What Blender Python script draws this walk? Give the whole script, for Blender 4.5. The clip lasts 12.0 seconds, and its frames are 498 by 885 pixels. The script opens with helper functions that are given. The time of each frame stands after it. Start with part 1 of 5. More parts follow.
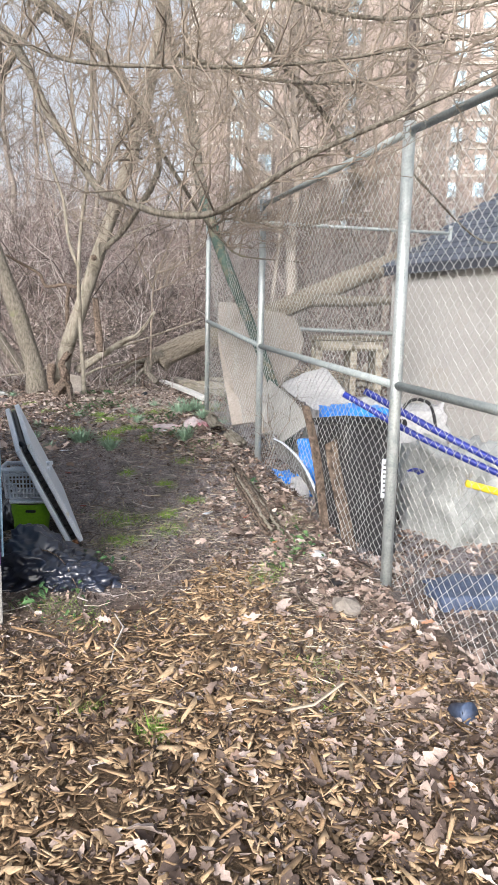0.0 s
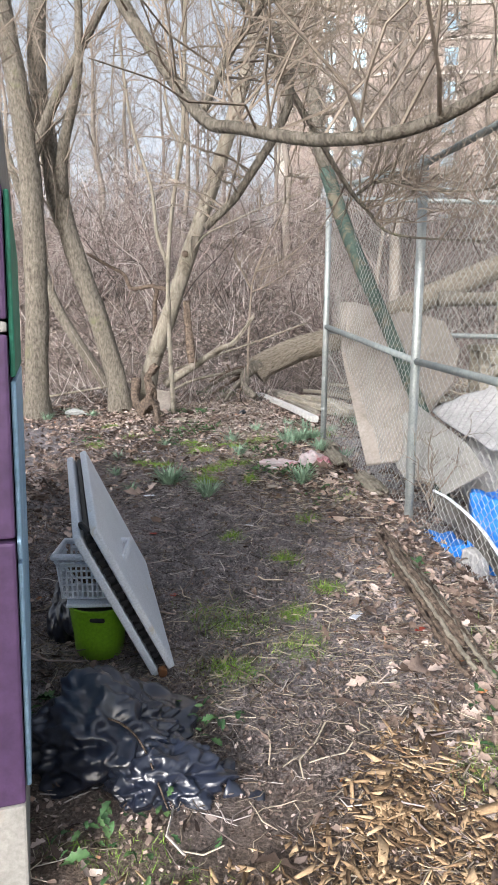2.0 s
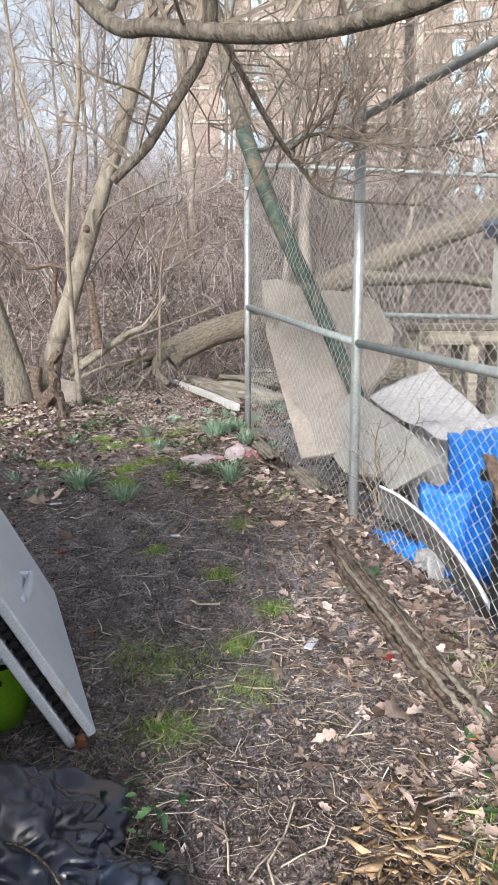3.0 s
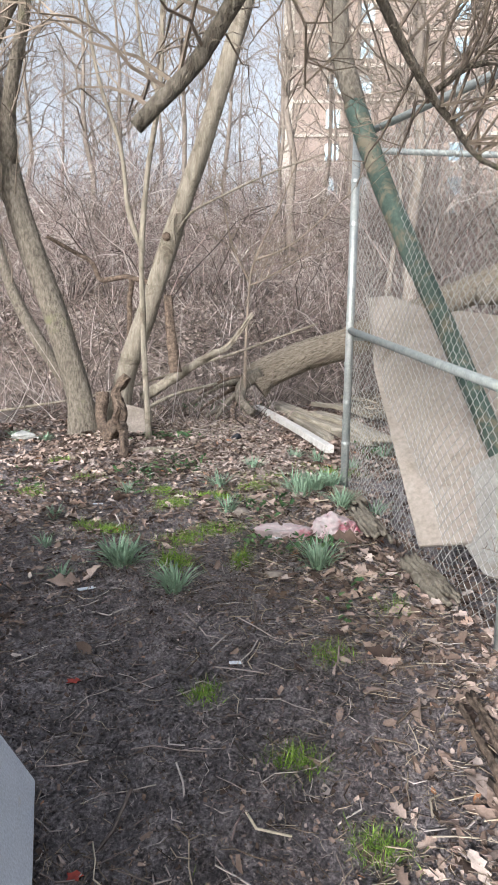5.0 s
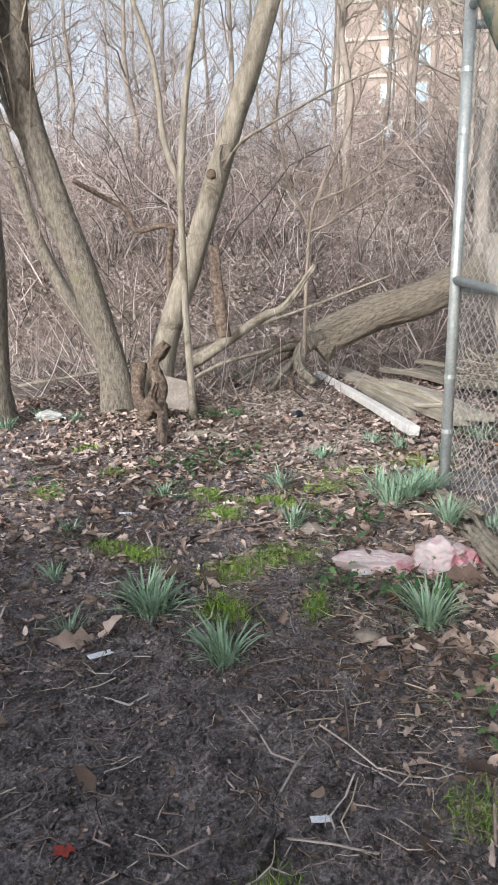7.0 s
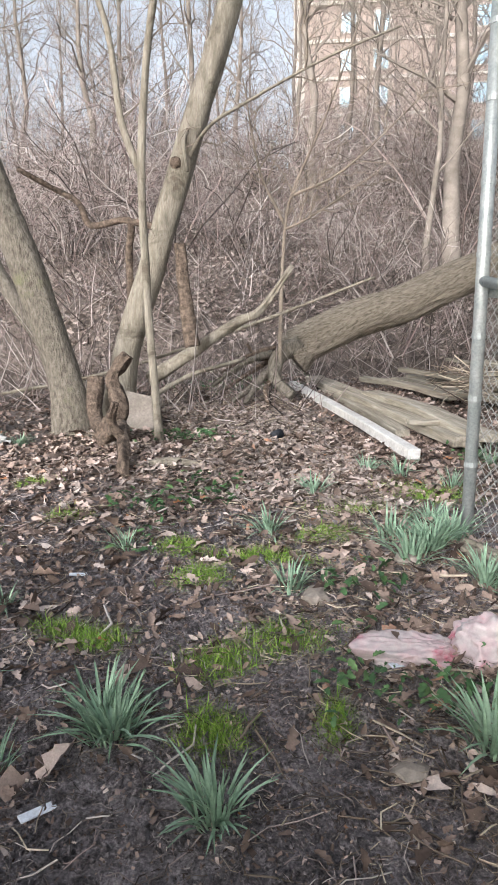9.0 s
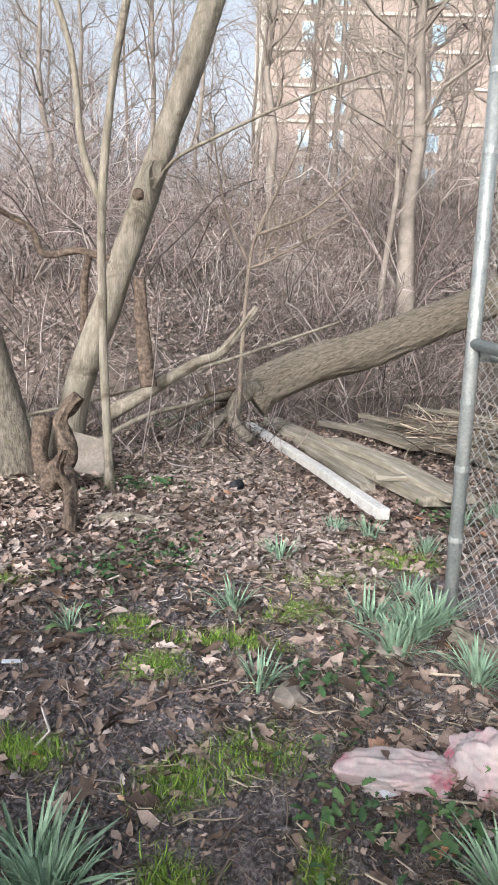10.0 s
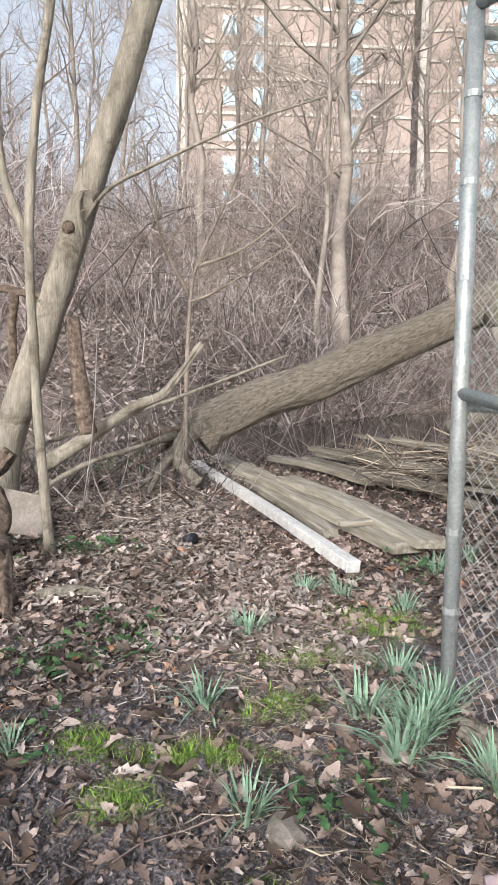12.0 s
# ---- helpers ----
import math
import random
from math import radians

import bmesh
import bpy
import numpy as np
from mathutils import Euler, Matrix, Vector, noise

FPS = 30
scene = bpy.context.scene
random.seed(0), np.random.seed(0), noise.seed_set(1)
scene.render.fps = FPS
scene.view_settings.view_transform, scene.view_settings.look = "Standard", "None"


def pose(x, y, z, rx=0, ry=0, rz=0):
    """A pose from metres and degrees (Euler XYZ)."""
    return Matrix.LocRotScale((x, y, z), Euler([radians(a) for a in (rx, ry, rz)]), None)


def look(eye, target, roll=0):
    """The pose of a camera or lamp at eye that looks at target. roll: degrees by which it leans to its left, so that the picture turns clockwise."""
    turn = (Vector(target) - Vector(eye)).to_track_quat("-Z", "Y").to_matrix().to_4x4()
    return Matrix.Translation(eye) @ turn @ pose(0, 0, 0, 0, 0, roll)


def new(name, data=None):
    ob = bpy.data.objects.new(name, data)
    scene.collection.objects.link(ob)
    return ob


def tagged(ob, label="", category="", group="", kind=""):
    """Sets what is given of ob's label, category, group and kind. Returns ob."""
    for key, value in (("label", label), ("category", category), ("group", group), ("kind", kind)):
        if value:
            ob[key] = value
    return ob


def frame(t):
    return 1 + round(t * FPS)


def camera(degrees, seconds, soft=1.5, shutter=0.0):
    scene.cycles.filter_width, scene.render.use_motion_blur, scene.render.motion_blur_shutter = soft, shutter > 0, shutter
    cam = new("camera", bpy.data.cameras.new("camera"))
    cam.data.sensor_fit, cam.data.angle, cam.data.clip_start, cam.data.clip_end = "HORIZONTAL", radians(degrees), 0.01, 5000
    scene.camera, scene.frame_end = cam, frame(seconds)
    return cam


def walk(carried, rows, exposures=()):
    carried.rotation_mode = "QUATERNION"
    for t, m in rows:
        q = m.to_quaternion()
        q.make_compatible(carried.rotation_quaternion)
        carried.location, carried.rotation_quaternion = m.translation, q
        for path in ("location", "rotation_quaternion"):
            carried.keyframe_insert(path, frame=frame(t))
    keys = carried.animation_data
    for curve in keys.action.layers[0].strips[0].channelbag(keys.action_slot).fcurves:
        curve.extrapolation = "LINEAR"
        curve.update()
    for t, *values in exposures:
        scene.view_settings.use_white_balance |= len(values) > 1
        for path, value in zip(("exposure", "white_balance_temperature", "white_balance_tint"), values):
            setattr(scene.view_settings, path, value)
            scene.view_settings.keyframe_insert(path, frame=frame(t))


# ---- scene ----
cam = camera(41.0, 12.0, soft=0.75)
PATH = [
    (0, (0.091, 0.084, 1.755), (0.054, 2.062, 1.467), 1.2),
    (0.5, (-0.061, 0.57, 1.818), (-0.248, 2.543, 1.546), 1.4),
    (1, (-0.243, 1.041, 1.854), (-0.412, 3.022, 1.637), 2.0),
    (1.5, (-0.313, 1.435, 1.824), (-0.546, 3.403, 1.556), -0.3),
    (2, (-0.383, 1.731, 1.838), (-0.669, 3.69, 1.553), 0.6),
    (2.5, (-0.494, 2.04, 1.837), (-0.578, 4.018, 1.558), 0.3),
    (3, (-0.541, 2.305, 1.825), (-0.559, 4.278, 1.495), -0.2),
    (3.2, (-0.536, 2.45, 1.822), (-0.579, 4.423, 1.493), -0.0),
    (4.8, (-0.587, 3.484, 1.93), (-0.836, 5.449, 1.652), 1.4),
    (5, (-0.599, 3.574, 1.927), (-0.888, 5.531, 1.637), 1.0),
    (5.5, (-0.634, 3.91, 1.918), (-1.067, 5.84, 1.626), 0.9),
    (6, (-0.678, 4.173, 1.919), (-1.197, 6.068, 1.546), 1.5),
    (6.5, (-0.789, 4.468, 1.926), (-1.239, 6.386, 1.58), -0.8),
    (7, (-0.865, 4.656, 1.928), (-1.301, 6.565, 1.518), -0.3),
    (7.2, (-0.868, 4.739, 1.905), (-1.295, 6.646, 1.479), -0.5),
    (8.8, (-1.031, 5.314, 1.921), (-1.39, 7.243, 1.536), -0.1),
    (9, (-1.105, 5.337, 1.943), (-1.432, 7.269, 1.541), -0.4),
    (9.5, (-1.188, 5.455, 1.97), (-1.474, 7.393, 1.563), 0.5),
    (10, (-1.238, 5.651, 2.031), (-1.413, 7.619, 1.719), 2.2),
    (10.5, (-1.27, 5.804, 2.062), (-1.432, 7.767, 1.715), 0.7),
    (11, (-1.324, 5.927, 2.1), (-1.426, 7.902, 1.801), 0.5),
    (11.5, (-1.342, 5.984, 2.135), (-1.403, 7.968, 1.885), -0.2),
    (12, (-1.371, 6.018, 2.149), (-1.36, 8.003, 1.906), 0.3),
]
walk(cam, [(t, look(eye, target, roll)) for t, eye, target, roll in PATH])

# ---- world and light ----
world = bpy.data.worlds.new("sky")
scene.world = world
world.use_nodes = True
wn = world.node_tree
wn.nodes.clear()
sky = wn.nodes.new("ShaderNodeTexSky")
sky.sky_type = "NISHITA"
sky.sun_disc = False
sky.sun_elevation = radians(24)
sky.sun_rotation = radians(196)
sky.air_density, sky.dust_density, sky.ozone_density = 1.0, 4.0, 1.0
haze = wn.nodes.new("ShaderNodeHueSaturation")
haze.inputs["Saturation"].default_value = 0.45
bg = wn.nodes.new("ShaderNodeBackground")
bg.inputs["Strength"].default_value = 0.14
wo = wn.nodes.new("ShaderNodeOutputWorld")
wn.links.new(sky.outputs[0], haze.inputs["Color"])
wn.links.new(haze.outputs[0], bg.inputs["Color"])
wn.links.new(bg.outputs[0], wo.inputs["Surface"])

sun_data = bpy.data.lights.new("sun", "SUN")
sun_data.energy = 1.5
sun_data.angle = radians(10)
sun_data.color = (0.95, 0.95, 1.0)
sun = new("sun", sun_data)
sun.matrix_world = look((-6, -15, 9.5), (0, 6, 0))
scene.view_settings.exposure = 1.13

# ---- materials ----


def ramp_between(nt, fac, stops):
    node = nt.nodes.new("ShaderNodeValToRGB")
    while len(node.color_ramp.elements) < len(stops):
        node.color_ramp.elements.new(0.5)
    for el, (p, c) in zip(node.color_ramp.elements, stops):
        el.position = p
        el.color = (*c, 1)
    nt.links.new(fac, node.inputs[0])
    return node.outputs[0]


def noise_fac(nt, scale, detail=6, rough=0.6, stretch=(1, 1, 1), world_space=False, distort=0.0, rot=None):
    mp = nt.nodes.new("ShaderNodeMapping")
    mp.inputs["Scale"].default_value = stretch
    if world_space:
        src = nt.nodes.new("ShaderNodeNewGeometry").outputs["Position"]
    else:
        src = nt.nodes.new("ShaderNodeTexCoord").outputs["Object"]
    if rot:
        turn = nt.nodes.new("ShaderNodeVectorRotate")
        turn.rotation_type = "AXIS_ANGLE"
        turn.inputs["Axis"].default_value = rot[0]
        turn.inputs["Angle"].default_value = radians(rot[1])
        nt.links.new(src, turn.inputs["Vector"])
        src = turn.outputs[0]
    nt.links.new(src, mp.inputs["Vector"])
    n = nt.nodes.new("ShaderNodeTexNoise")
    n.inputs["Scale"].default_value = scale
    n.inputs["Detail"].default_value = detail
    n.inputs["Roughness"].default_value = rough
    n.inputs["Distortion"].default_value = distort
    nt.links.new(mp.outputs[0], n.inputs["Vector"])
    return n.outputs["Fac"]


def mixed(nt, fac, a, b, mode="MIX"):
    m = nt.nodes.new("ShaderNodeMix")
    m.data_type, m.blend_type = "RGBA", mode
    if isinstance(fac, float):
        m.inputs[0].default_value = fac
    else:
        nt.links.new(fac, m.inputs[0])
    for sock, val in ((m.inputs[6], a), (m.inputs[7], b)):
        if isinstance(val, tuple):
            sock.default_value = (*val, 1)
        else:
            nt.links.new(val, sock)
    return m.outputs[2]


def material(name, stops, scale=8.0, rough=0.8, metal=0.0, bump=0.2, fine=60.0, stretch=(1, 1, 1), vary=0.0, rot=None,
             island=None, world_space=False, dist=0.01, spec=0.35, stain=None, trans=0.0):
    """A surface of a coarse and a fine noise; vary: brightness by object; island: colours by loose piece."""
    m = bpy.data.materials.new(name)
    m.use_nodes = True
    nt = m.node_tree
    b = nt.nodes["Principled BSDF"]
    coarse = noise_fac(nt, scale, stretch=stretch, world_space=world_space, distort=0.5 if rot or stretch[2] < 0.2 else 0.0, rot=rot)
    small = noise_fac(nt, fine, 4, 0.65, stretch, world_space, rot=rot)
    if island:
        rnd = nt.nodes.new("ShaderNodeNewGeometry").outputs["Random Per Island"]
        col = ramp_between(nt, rnd, island)
        tone = ramp_between(nt, coarse, [(0.3, (0.72, 0.72, 0.72)), (0.7, (1.12, 1.12, 1.12))])
        col = mixed(nt, 1.0, col, tone, "MULTIPLY")
    else:
        col = ramp_between(nt, coarse, stops)
    tone2 = ramp_between(nt, small, [(0.3, (0.78, 0.78, 0.78)), (0.7, (1.15, 1.15, 1.15))])
    col = mixed(nt, 1.0, col, tone2, "MULTIPLY")
    if stain:
        sf = noise_fac(nt, stain[1], 5, 0.7, world_space=world_space, distort=0.6)
        mask = ramp_between(nt, sf, [(stain[2], (0, 0, 0)), (stain[2] + 0.12, (1, 1, 1))])
        col = mixed(nt, mask, col, stain[0])
    if vary:
        info = nt.nodes.new("ShaderNodeObjectInfo").outputs["Random"]
        tone3 = ramp_between(nt, info, [(0.0, (1 - vary,) * 3), (1.0, (1 + vary,) * 3)])
        col = mixed(nt, 1.0, col, tone3, "MULTIPLY")
    nt.links.new(col, b.inputs["Base Color"])
    b.inputs["Roughness"].default_value = rough
    b.inputs["Metallic"].default_value = metal
    b.inputs["Specular IOR Level"].default_value = spec
    if bump:
        bp = nt.nodes.new("ShaderNodeBump")
        bp.inputs["Strength"].default_value = bump
        bp.inputs["Distance"].default_value = dist
        mixh = mixed(nt, 0.5, coarse, small)
        nt.links.new(mixh, bp.inputs["Height"])
        nt.links.new(bp.outputs[0], b.inputs["Normal"])
    return m


GREYBARK = material("grey_bark", [(0.34, (0.10, 0.087, 0.07)), (0.52, (0.185, 0.166, 0.137)), (0.72, (0.27, 0.247, 0.21))],
                    42, 0.9, bump=1.0, fine=110, stretch=(1, 1, 0.42), dist=0.035, stain=((0.17, 0.17, 0.10), 2.2, 0.62), world_space=True)
LOGBARK = material("furrowed_bark", [(0.34, (0.105, 0.09, 0.065)), (0.5, (0.23, 0.20, 0.16)), (0.68, (0.32, 0.284, 0.235))],
                   58, 0.9, bump=1.0, fine=150, stretch=(0.22, 1, 1), dist=0.05, stain=((0.22, 0.18, 0.08), 2.5, 0.74), world_space=True, rot=((0, 1, 0), 26))
DEADWOOD = material("dead_wood", [(0.3, (0.165, 0.147, 0.118)), (0.5, (0.235, 0.212, 0.172)), (0.72, (0.31, 0.283, 0.238))],
                    26, 0.85, bump=0.9, fine=100, stretch=(1, 1, 0.2), dist=0.02, stain=((0.115, 0.098, 0.075), 3.6, 0.53), world_space=True)
DARKWOOD = material("dark_dead_wood", [(0.32, (0.045, 0.034, 0.027)), (0.5, (0.125, 0.094, 0.073)), (0.72, (0.24, 0.185, 0.145))],
                    55, 0.9, bump=1.0, fine=120, stretch=(0.5, 0.5, 0.5), dist=0.03, world_space=True)
TWIG = material("twig_bark", [(0.3, (0.13, 0.108, 0.09)), (0.7, (0.32, 0.27, 0.22))], 5, 0.9, bump=0.0, world_space=True)
# far bark is lightened to paint in the haze of distance
FARBARK = material("far_bark", [(0.3, (0.15, 0.13, 0.112)), (0.7, (0.30, 0.265, 0.235))], 3, 0.9, bump=0.3, vary=0.12, dist=0.03)
BRUSH = material("brush_stems", [], 3, 0.9, bump=0.0, world_space=True, island=[
    (0.0, (0.045, 0.036, 0.032)), (0.35, (0.19, 0.16, 0.148)), (0.6, (0.35, 0.275, 0.26)), (0.82, (0.50, 0.45, 0.43)), (1.0, (0.66, 0.61, 0.585))])
STRAW = material("dry_straw", [], 3, 0.85, bump=0.0, world_space=True, island=[
    (0.0, (0.06, 0.045, 0.035)), (0.4, (0.26, 0.21, 0.165)), (0.75, (0.50, 0.43, 0.34)), (1.0, (0.70, 0.62, 0.50))])
LEAF = material("fallen_leaf", [], 30, 0.8, bump=0.25, fine=160, world_space=True, dist=0.003, island=[
    (0.0, (0.055, 0.038, 0.032)), (0.3, (0.15, 0.108, 0.087)), (0.65, (0.32, 0.242, 0.205)), (0.9, (0.48, 0.39, 0.35)), (0.98, (0.60, 0.52, 0.48)), (1.0, (0.40, 0.18, 0.08))])
BLEACHED = material("bleached_leaf", [], 12, 0.85, bump=0.0, world_space=True, island=[
    (0.0, (0.13, 0.105, 0.095)), (0.4, (0.30, 0.25, 0.225)), (0.8, (0.42, 0.36, 0.33)), (1.0, (0.54, 0.48, 0.445))])
CHIP = material("wood_chip", [], 40, 0.85, bump=0.3, fine=200, world_space=True, dist=0.002, island=[
    (0.0, (0.08, 0.05, 0.03)), (0.3, (0.19, 0.125, 0.072)), (0.65, (0.40, 0.272, 0.16)), (1.0, (0.58, 0.435, 0.28))])
GRASS = material("grass_blades", [], 20, 0.7, bump=0.0, world_space=True, island=[
    (0.0, (0.11, 0.20, 0.035)), (0.6, (0.23, 0.39, 0.065)), (0.9, (0.32, 0.48, 0.10)), (1.0, (0.40, 0.36, 0.19))])
DAFF = material("bulb_leaf", [(0.3, (0.17, 0.275, 0.185)), (0.7, (0.31, 0.45, 0.33))], 12, 0.55, bump=0.1, vary=0.2, world_space=True)
IVY = material("groundcover_leaf", [], 20, 0.6, bump=0.0, world_space=True, island=[
    (0.0, (0.035, 0.085, 0.035)), (0.6, (0.065, 0.145, 0.055)), (1.0, (0.12, 0.21, 0.08))])
GALV = material("galvanised_steel", [(0.3, (0.31, 0.35, 0.355)), (0.7, (0.47, 0.50, 0.50))], 14, 0.46, 0.45, bump=0.05, fine=90, world_space=True)
RAILS = material("dull_galvanised_rail", [(0.3, (0.26, 0.30, 0.305)), (0.7, (0.38, 0.415, 0.415))], 14, 0.6, 0.25, bump=0.05, fine=90, world_space=True)
WIRE = material("galvanised_wire", [(0.3, (0.34, 0.35, 0.345)), (0.7, (0.50, 0.51, 0.50))], 14, 0.5, 0.4, bump=0.0, world_space=True)
STONE = material("pale_stone", [(0.3, (0.19, 0.165, 0.14)), (0.7, (0.31, 0.275, 0.245))], 9, 0.9, bump=0.5)
SAWN = material("weathered_timber", [(0.3, (0.145, 0.128, 0.10)), (0.5, (0.26, 0.236, 0.192)), (0.7, (0.38, 0.352, 0.30))],
                26, 0.9, bump=0.9, fine=90, stretch=(0.08, 1, 1), vary=0.35, stain=((0.24, 0.21, 0.09), 4.0, 0.64))
WHITEPAINT = material("flaking_white_paint", [(0.3, (0.52, 0.515, 0.50)), (0.7, (0.68, 0.675, 0.655))], 12, 0.7, bump=0.4,
                      stain=((0.26, 0.235, 0.19), 9.0, 0.62))
PLASTIC_W = material("white_plastic", [(0.3, (0.61, 0.66, 0.74)), (0.7, (0.70, 0.75, 0.83))], 5, 0.4, bump=0.08, fine=120, stain=((0.55, 0.54, 0.50), 7.0, 0.62))
DULLPLASTIC = material("dull_grey_plastic", [(0.3, (0.27, 0.285, 0.28)), (0.7, (0.36, 0.375, 0.37))], 5, 0.45, bump=0.15, fine=60, stain=((0.24, 0.22, 0.18), 5.0, 0.6))
PLASTIC_K = material("black_plastic", [(0.3, (0.012, 0.012, 0.014)), (0.7, (0.03, 0.03, 0.033))], 9, 0.45, bump=0.1)
# blue in the black film's colour imitates its bluish sky sheen
BAGFILM = material("black_bag_film", [(0.3, (0.009, 0.012, 0.024)), (0.7, (0.018, 0.025, 0.048))], 6, 0.3, bump=0.1, fine=40, spec=1.0, dist=0.01)
BAG_NODES = BAGFILM.node_tree
crease = BAG_NODES.nodes.new("ShaderNodeTexVoronoi")
crease.inputs["Scale"].default_value = 5.0
crease.inputs["Detail"].default_value = 1.0
BAG_NODES.links.new(BAG_NODES.nodes.new("ShaderNodeTexCoord").outputs["Object"], crease.inputs["Vector"])
bag_bump = BAG_NODES.nodes.new("ShaderNodeBump")
bag_bump.inputs["Strength"].default_value = 0.12
bag_bump.inputs["Distance"].default_value = 0.05
BAG_NODES.links.new(crease.outputs["Distance"], bag_bump.inputs["Height"])
BAG_NODES.links.new(bag_bump.outputs[0], BAG_NODES.nodes["Principled BSDF"].inputs["Normal"])
GREENPL = material("lime_plastic", [(0.3, (0.16, 0.36, 0.015)), (0.7, (0.22, 0.46, 0.03))], 6, 0.4, bump=0.05)
BLUETARP = material("blue_tarpaulin", [(0.3, (0.015, 0.17, 0.62)), (0.7, (0.03, 0.26, 0.80))], 5, 0.45, bump=0.3, fine=40)
BLUEPIPE = material("blue_pipe", [(0.3, (0.012, 0.022, 0.20)), (0.7, (0.022, 0.04, 0.30))], 6, 0.4, bump=0.05)
FOAM = material("white_foam", [(0.3, (0.38, 0.38, 0.39)), (0.7, (0.50, 0.50, 0.51))], 7, 0.85, bump=0.5, fine=40, dist=0.02, stain=((0.45, 0.42, 0.37), 5.0, 0.62))
BOARD = material("plaster_board", [(0.3, (0.25, 0.222, 0.196)), (0.7, (0.335, 0.30, 0.27))], 3, 0.9, bump=0.3, fine=40, stain=((0.20, 0.175, 0.145), 4.0, 0.58))
GREYPANEL = material("grey_panel", [(0.3, (0.24, 0.235, 0.22)), (0.7, (0.34, 0.335, 0.32))], 4, 0.75, bump=0.3, stain=((0.24, 0.21, 0.17), 5.0, 0.6))
# dirt, plus the shade under the curved edge, both put into the colour
GRIMY_SHADED = material("grimy_shaded_panel", [(0.35, (0.09, 0.085, 0.075)), (0.65, (0.24, 0.23, 0.21))], 6, 0.8, bump=0.4, stain=((0.07, 0.055, 0.045), 5.0, 0.55))
GREENBARK = material("dull_green_bark", [(0.3, (0.035, 0.065, 0.055)), (0.7, (0.085, 0.125, 0.105))], 9, 0.75, bump=0.6, stain=((0.17, 0.15, 0.11), 7.0, 0.5), dist=0.015)
PURPLE = material("purple_paint", [(0.3, (0.045, 0.024, 0.064)), (0.7, (0.075, 0.04, 0.10))], 3, 0.6, bump=0.25, fine=30, stain=((0.50, 0.46, 0.46), 6.0, 0.70), world_space=True)
PALEPAINT = material("chalky_paint", [(0.3, (0.24, 0.235, 0.225)), (0.7, (0.34, 0.332, 0.315))], 4, 0.8, bump=0.4, stain=((0.30, 0.25, 0.20), 5.0, 0.60), world_space=True)
TEALPAINT = material("teal_paint", [(0.3, (0.02, 0.17, 0.11)), (0.7, (0.05, 0.27, 0.18))], 5, 0.6, bump=0.2, world_space=True)
SKYPAINT = material("sky_blue_paint", [(0.3, (0.20, 0.36, 0.52)), (0.7, (0.30, 0.46, 0.62))], 5, 0.6, bump=0.2, world_space=True)
STUCCO = material("cream_cladding", [(0.3, (0.29, 0.283, 0.275)), (0.7, (0.35, 0.343, 0.333))], 2, 0.75, bump=0.15, world_space=True, stain=((0.30, 0.28, 0.25), 2.0, 0.62))
SHINGLE = material("slate_shingle", [(0.3, (0.045, 0.055, 0.075)), (0.7, (0.085, 0.10, 0.13))], 8, 0.8, bump=0.3, vary=0.2)
FASCIA = material("dark_trim", [(0.3, (0.03, 0.035, 0.045)), (0.7, (0.05, 0.055, 0.07))], 6, 0.6, bump=0.1)
# brick colour is paled and dulled in place of air haze
BRICK = material("far_brick", [(0.3, (0.29, 0.235, 0.21)), (0.7, (0.36, 0.30, 0.27))], 1.2, 0.9, bump=0.1, fine=9)
CONCRETE = material("pale_concrete", [(0.3, (0.44, 0.41, 0.37)), (0.7, (0.54, 0.51, 0.47))], 1.0, 0.9, bump=0.1)
PINKFILM = material("pink_film", [(0.40, (0.44, 0.40, 0.41)), (0.55, (0.47, 0.36, 0.38)), (0.66, (0.45, 0.14, 0.19))], 9, 0.35, bump=0.3, fine=30)
DULLBLUE = material("dull_blue_sheet", [(0.3, (0.05, 0.075, 0.14)), (0.7, (0.10, 0.13, 0.20))], 5, 0.5, bump=0.3, fine=40)
YELLOW = material("yellow_grip", [(0.3, (0.75, 0.55, 0.02)), (0.7, (0.85, 0.66, 0.04))], 6, 0.5, bump=0.05)
RUST = material("rusty_metal", [(0.3, (0.12, 0.05, 0.025)), (0.7, (0.28, 0.13, 0.06))], 9, 0.8, 0.2, bump=0.3)
REDLEAF = material("red_leaf", [(0.3, (0.24, 0.035, 0.028)), (0.7, (0.36, 0.065, 0.045))], 30, 0.7, bump=0.2)

WINDOWGLASS = bpy.data.materials.new("window_glass")
WINDOWGLASS.use_nodes = True
g_ = WINDOWGLASS.node_tree.nodes["Principled BSDF"]
# the reflected sky is painted in as a blue base colour
g_.inputs["Base Color"].default_value = (0.34, 0.50, 0.62, 1)
g_.inputs["Roughness"].default_value = 0.08
g_.inputs["Metallic"].default_value = 0.6

WATER = bpy.data.materials.new("creek_water")
WATER.use_nodes = True
nt_ = WATER.node_tree
w_ = nt_.nodes["Principled BSDF"]
w_.inputs["Base Color"].default_value = (0.035, 0.032, 0.026, 1)
w_.inputs["Roughness"].default_value = 0.07
wb_ = nt_.nodes.new("ShaderNodeBump")
wb_.inputs["Strength"].default_value = 0.12
nt_.links.new(noise_fac(nt_, 5, 3, 0.5, (1, 2.5, 1), True), wb_.inputs["Height"])
nt_.links.new(wb_.outputs[0], w_.inputs["Normal"])

